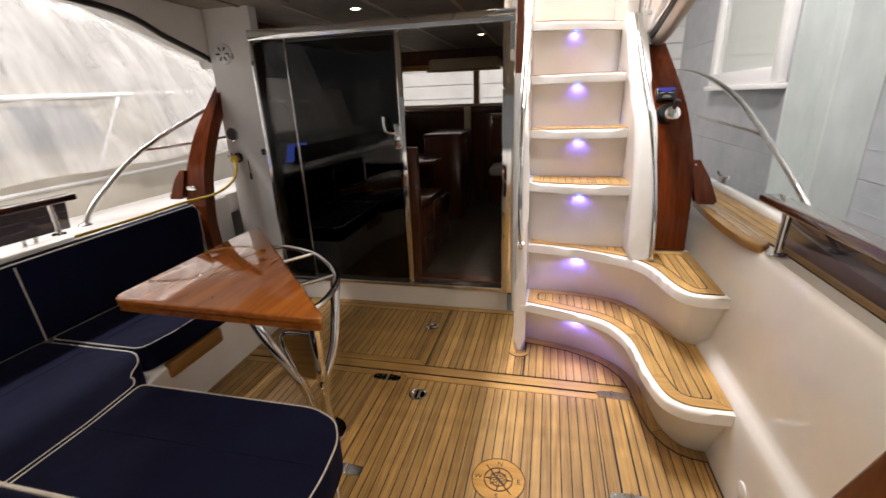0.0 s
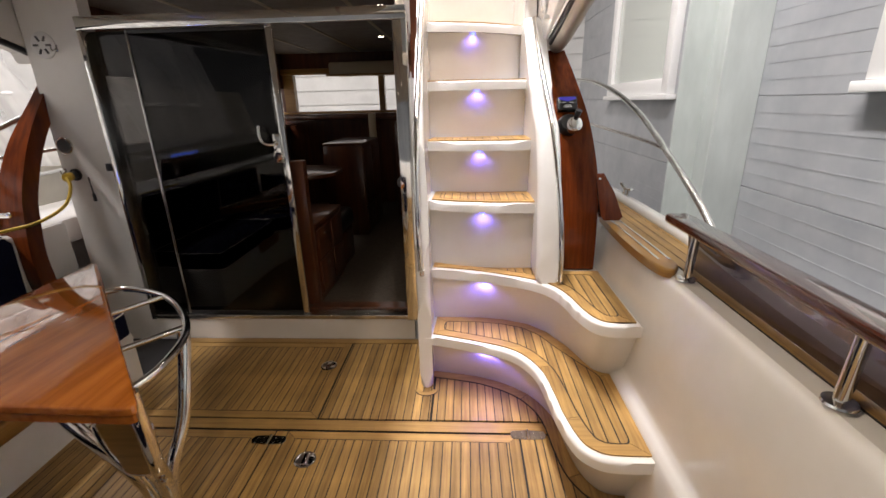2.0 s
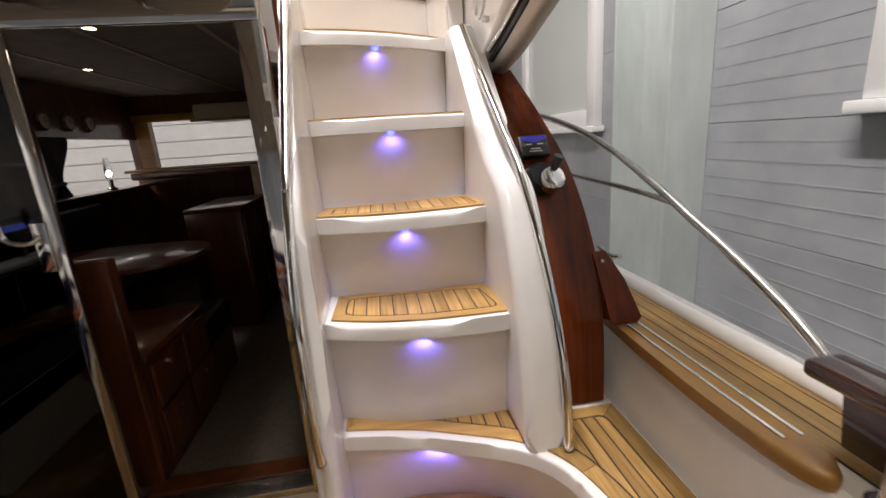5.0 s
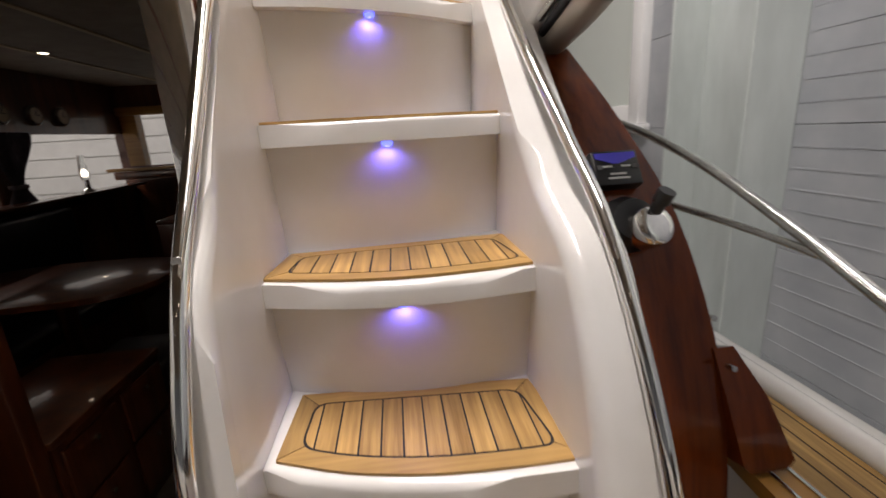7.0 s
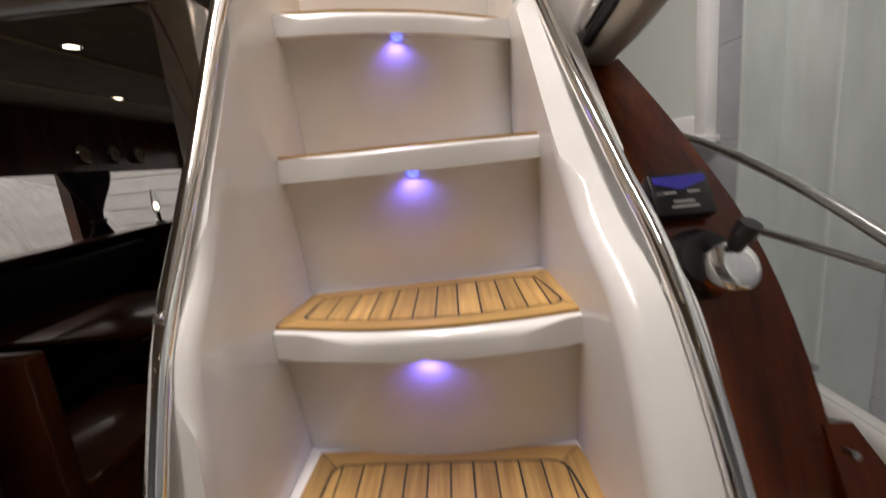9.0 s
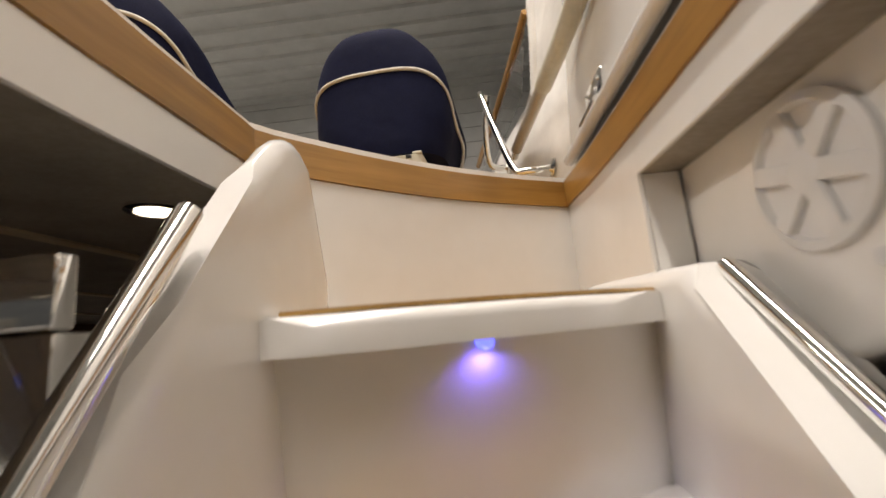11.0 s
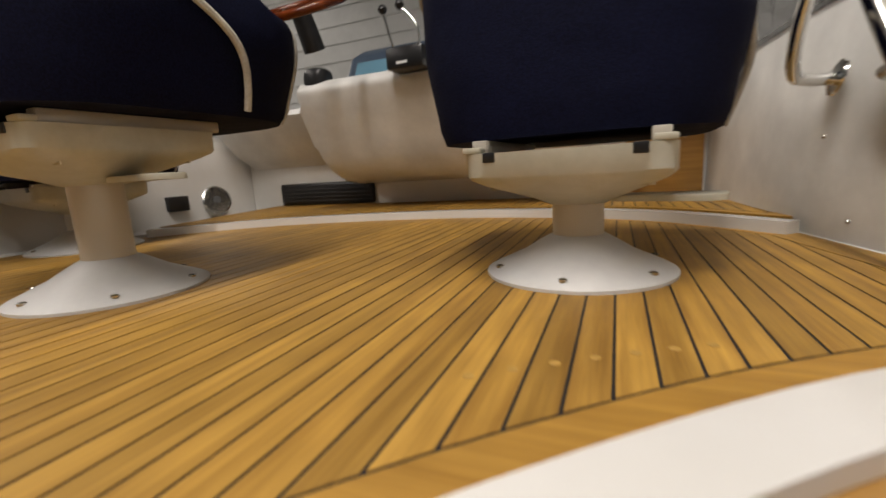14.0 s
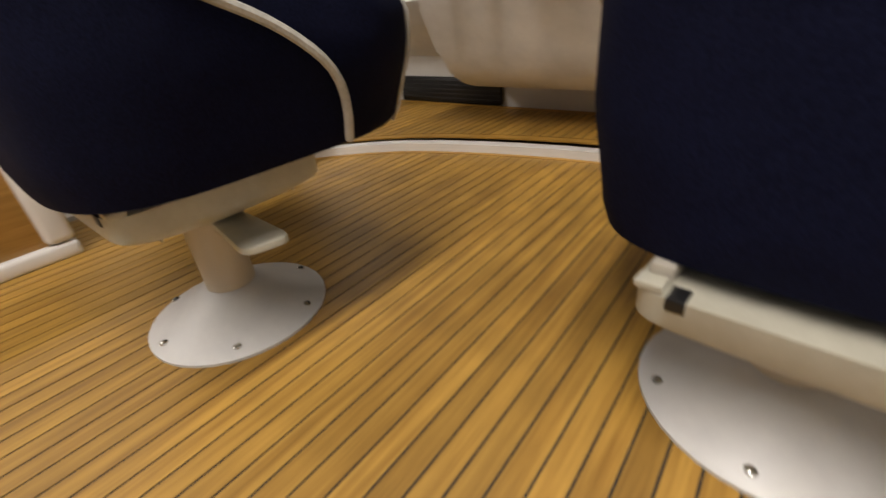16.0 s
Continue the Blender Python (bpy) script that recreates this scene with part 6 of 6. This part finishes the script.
# grab rails on the coaming
for pts, fl in (([(0.985, 4.79, 2.61), (0.90, 4.79, 2.61), (0.85, 4.82, 2.64), (0.80, 4.95, 2.90), (0.77, 5.05, 3.10), (0.78, 5.12, 3.12)], ((0.985, 4.79, 2.61),)),
                ([(0.80, 5.10, 3.12), (0.78, 5.18, 2.95), (0.79, 5.25, 2.84), (0.83, 5.28, 2.82), (0.875, 5.29, 2.82)], ((0.875, 5.29, 2.82),))):
    g = thing("grab_rail", fl[0], "bent polished steel grab rail on the white coaming", "grab rail", "grab rails")
    part("bar", tube(pts, 0.0145, 6), CHROME, g)
    for f in fl:
        part("flange", turned(lathe([(0.042, 0), (0.040, 0.005), (0.02, 0.012)], (0, 0, 0), 24), Matrix.Translation((f[0] + 0.012, f[1], f[2])) @ Matrix.Rotation(radians(-78), 4, "Y")), CHROME, g)
hl = thing("flybridge_hatch", (1.04, 4.0, 2.5), "white hatch lid standing open on a chrome hinge", "hatch")
lean = Matrix.Translation((1.035, 0, 2.53)) @ Matrix.Rotation(radians(4), 4, "Y")
part("lid", turned(side_slab(rounded([(2.6, 0.0), (4.57, 0.0), (4.50, 0.95), (2.6, 0.95)], 0.06), -0.03, 0.03, 0.02, 3), lean), GEL, hl)
part("lid_rim", tube([(0.985, 2.7, 2.522), (0.985, 4.50, 2.522)], 0.017, 2), GEL, hl)
part("seal", box(1.0, 1.014, 2.7, 4.5, 2.505, 2.512, 0.002), RUBBER, hl)
part("hinge_plate", turned(box(-0.040, -0.0305, 4.16, 4.30, 0.015, 0.10, 0.004), lean), CHROME, hl)
part("hinge_leaf", turned(box(-0.046, -0.0405, 4.19, 4.27, 0.0, 0.06, 0.003), lean), STEEL, hl)
for sy in (4.18, 4.23, 4.28):
    part("screw", turned(tube([(-0.0465, sy, 0.08 if sy != 4.23 else 0.03), (-0.038, sy, 0.08 if sy != 4.23 else 0.03)], 0.007, 2), lean), CHROME, hl)
part("hinge_pin", tube([(0.985, 4.16, 2.545), (0.985, 4.30, 2.545)], 0.012, 2), CHROME, hl)
arch = thing("folded_arch_tube", (0.915, 5.03, 2.82), "cream padded tube lying folded along the white coaming", "tube")
part("tube", tube([(0.905, 5.06, 2.815), (0.945, 4.72, 2.835), (0.975, 4.44, 2.85)], 0.025, 4), TUBE, arch)
part("sleeve", tube([(0.960, 4.60, 2.843), (0.99, 4.30, 2.86), (1.0, 4.05, 2.875)], 0.031, 4), SEATPLATE, arch, "cream sleeve")
part("end_fitting", tube([(0.905, 5.06, 2.815), (0.90, 5.12, 2.80)], 0.016, 2), STEEL, arch)
for sy, sz, sx in ((5.30, 2.69, 0.873), (5.20, 2.50, 0.895), (4.75, 3.0, 1.0)):
    sw = thing("coaming_screw", (sx, sy, sz), "small steel screw in the white coaming", "screw", "coaming screws")
    part("head", turned(lathe([(0.006, 0), (0.005, 0.003)], (0, 0, 0), 10), Matrix.Translation((sx + 0.004, sy, sz)) @ Matrix.Rotation(radians(-80), 4, "Y")), STEEL, sw)

# ---------------------------------------------------------------- the wrapped boat to port
nb = thing("motor_yacht", (-6.5, 5, -1.6), "white motor yacht with dark cabin windows wrapped in clear film", "boat")


def hull(line_top, line_low, z_top, z_low):
    bm = bmesh.new()
    rows = []
    for (a, b) in zip(line_top, line_low):
        rows.append([bm.verts.new((a[0], a[1], z_top)), bm.verts.new((a[0] + 0.03, a[1], z_top - 0.12)), bm.verts.new(((a[0] + b[0]) / 2, (a[1] + b[1]) / 2, (z_top + z_low) / 2)), bm.verts.new((b[0], b[1], z_low)), bm.verts.new((-8.6, b[1], z_low)), bm.verts.new((-8.6, a[1], z_top))])
    for p, q in zip(rows, rows[1:]):
        for k in range(6):
            bm.faces.new((p[k], p[(k + 1) % 6], q[(k + 1) % 6], q[k]))
    bm.faces.new(rows[0][::-1])
    bm.faces.new(rows[-1])
    return bm


top_line = curve2([(-4.9, -6.0), (-4.85, 0.0), (-4.9, 4.0), (-5.3, 7.0), (-6.4, 9.6)], 5)
low_line = curve2([(-5.2, -6.0), (-5.15, 0.0), (-5.3, 4.0), (-5.8, 6.6), (-6.9, 8.6)], 5)
part("hull", hull(top_line, low_line, 0.95, -1.5), BOATCREAM, nb)
# glowing screen added to give the blue reflection in the door glass
part("blue_screen_panel", box(-4.96, -4.80, -2.32, -1.52, 0.37, 0.82, 0.01), glow("blue_screen", (0.07, 0.13, 0.62), 6), nb, "lit blue screen")
part("rub_rail", tube([(p[0] + 0.01, p[1], 0.82) for p in top_line], 0.03, 1, False, 8, curve=False), WHITE, nb)
cab = bmesh.new()
rows = []
for y, x0, x1, z0, z1 in ((-6, -5.3, -5.6, 0.95, 2.0), (2.0, -5.3, -5.6, 0.95, 2.0), (5.6, -5.4, -5.75, 0.95, 2.0), (6.9, -5.9, -6.3, 0.95, 1.75), (7.6, -6.4, -6.6, 0.95, 1.2)):
    rows.append([cab.verts.new(c) for c in ((x0, y, z0), (x1, y, z1), (-8.2, y, z1), (-8.2, y, z0))])
for p, q in zip(rows, rows[1:]):
    for k in range(4):
        cab.faces.new((p[k], p[(k + 1) % 4], q[(k + 1) % 4], q[k]))
cab.faces.new(rows[0][::-1])
cab.faces.new(rows[-1])
part("cabin", cab, BOATCREAM, nb)
GREYGLASS = material("grey_boat_glass", (0.16, 0.19, 0.22), 0.08, coat=0.6)
for y0, y1 in ((-1.2, 0.2), (0.3, 1.6), (1.7, 3.0), (3.1, 4.2), (4.3, 5.3)):
    w = slab(rounded([(y0, 0.0), (y1, 0.0), (y1 - 0.10, 0.50), (y0, 0.50)], 0.06), 0.0, 0.015)
    part("cabin_window", turned(w, Matrix.Translation((-5.36, 0, 1.22)) @ Matrix(((0, -0.29, 0.96, 0), (1, 0, 0, 0), (0, 0.96, 0.29, 0), (0, 0, 0, 1)))), GREYGLASS, nb)
part("deck_tube", tube([(-4.98, -3, 1.68), (-4.98, 2.5, 1.74), (-5.0, 5.0, 1.80), (-5.2, 6.9, 1.86)], 0.035, 4), WHITE, nb)
for y, dy in ((5.3, -0.55), (2.4, -0.5), (-0.2, -0.5)):
    part("stanchion", tube([(-4.98, y, 1.78), (-4.93, y + dy, 0.95)], 0.022, 2), WHITE, nb)
wrap = bmesh.new()
rows = []
for i in range(40):
    y = -4 + 13.6 * i / 39
    zt = 3.45 - 0.30 * max(0, y - 4.6)
    row = []
    for j in range(9):
        v = j / 8
        row.append(wrap.verts.new((-6.3 + 1.55 * v ** 0.6 + 0.03 * math.sin(i * 1.7 + j), y + 0.25 * v, zt + (0.95 - zt) * v ** 1.5 + 0.02 * math.sin(i * 2.3))))
    rows.append(row)
for p, q in zip(rows, rows[1:]):
    for k in range(8):
        wrap.faces.new((p[k], p[k + 1], q[k + 1], q[k]))
bmesh.ops.solidify(wrap, geom=wrap.faces[:], thickness=0.003)
part("film_cover", wrap, FILM, nb, "creased clear plastic film")
part("flybridge", box(-8.0, -6.1, -3.0, 3.8, 2.0, 2.75, 0.25, 4), BOATCREAM, nb)
part("wiper_arm", tube([(-6.2, 4.9, 2.1), (-6.0, 4.8, 2.5), (-6.02, 4.95, 2.62), (-6.05, 5.1, 2.55)], 0.02, 4), BLACK, nb)
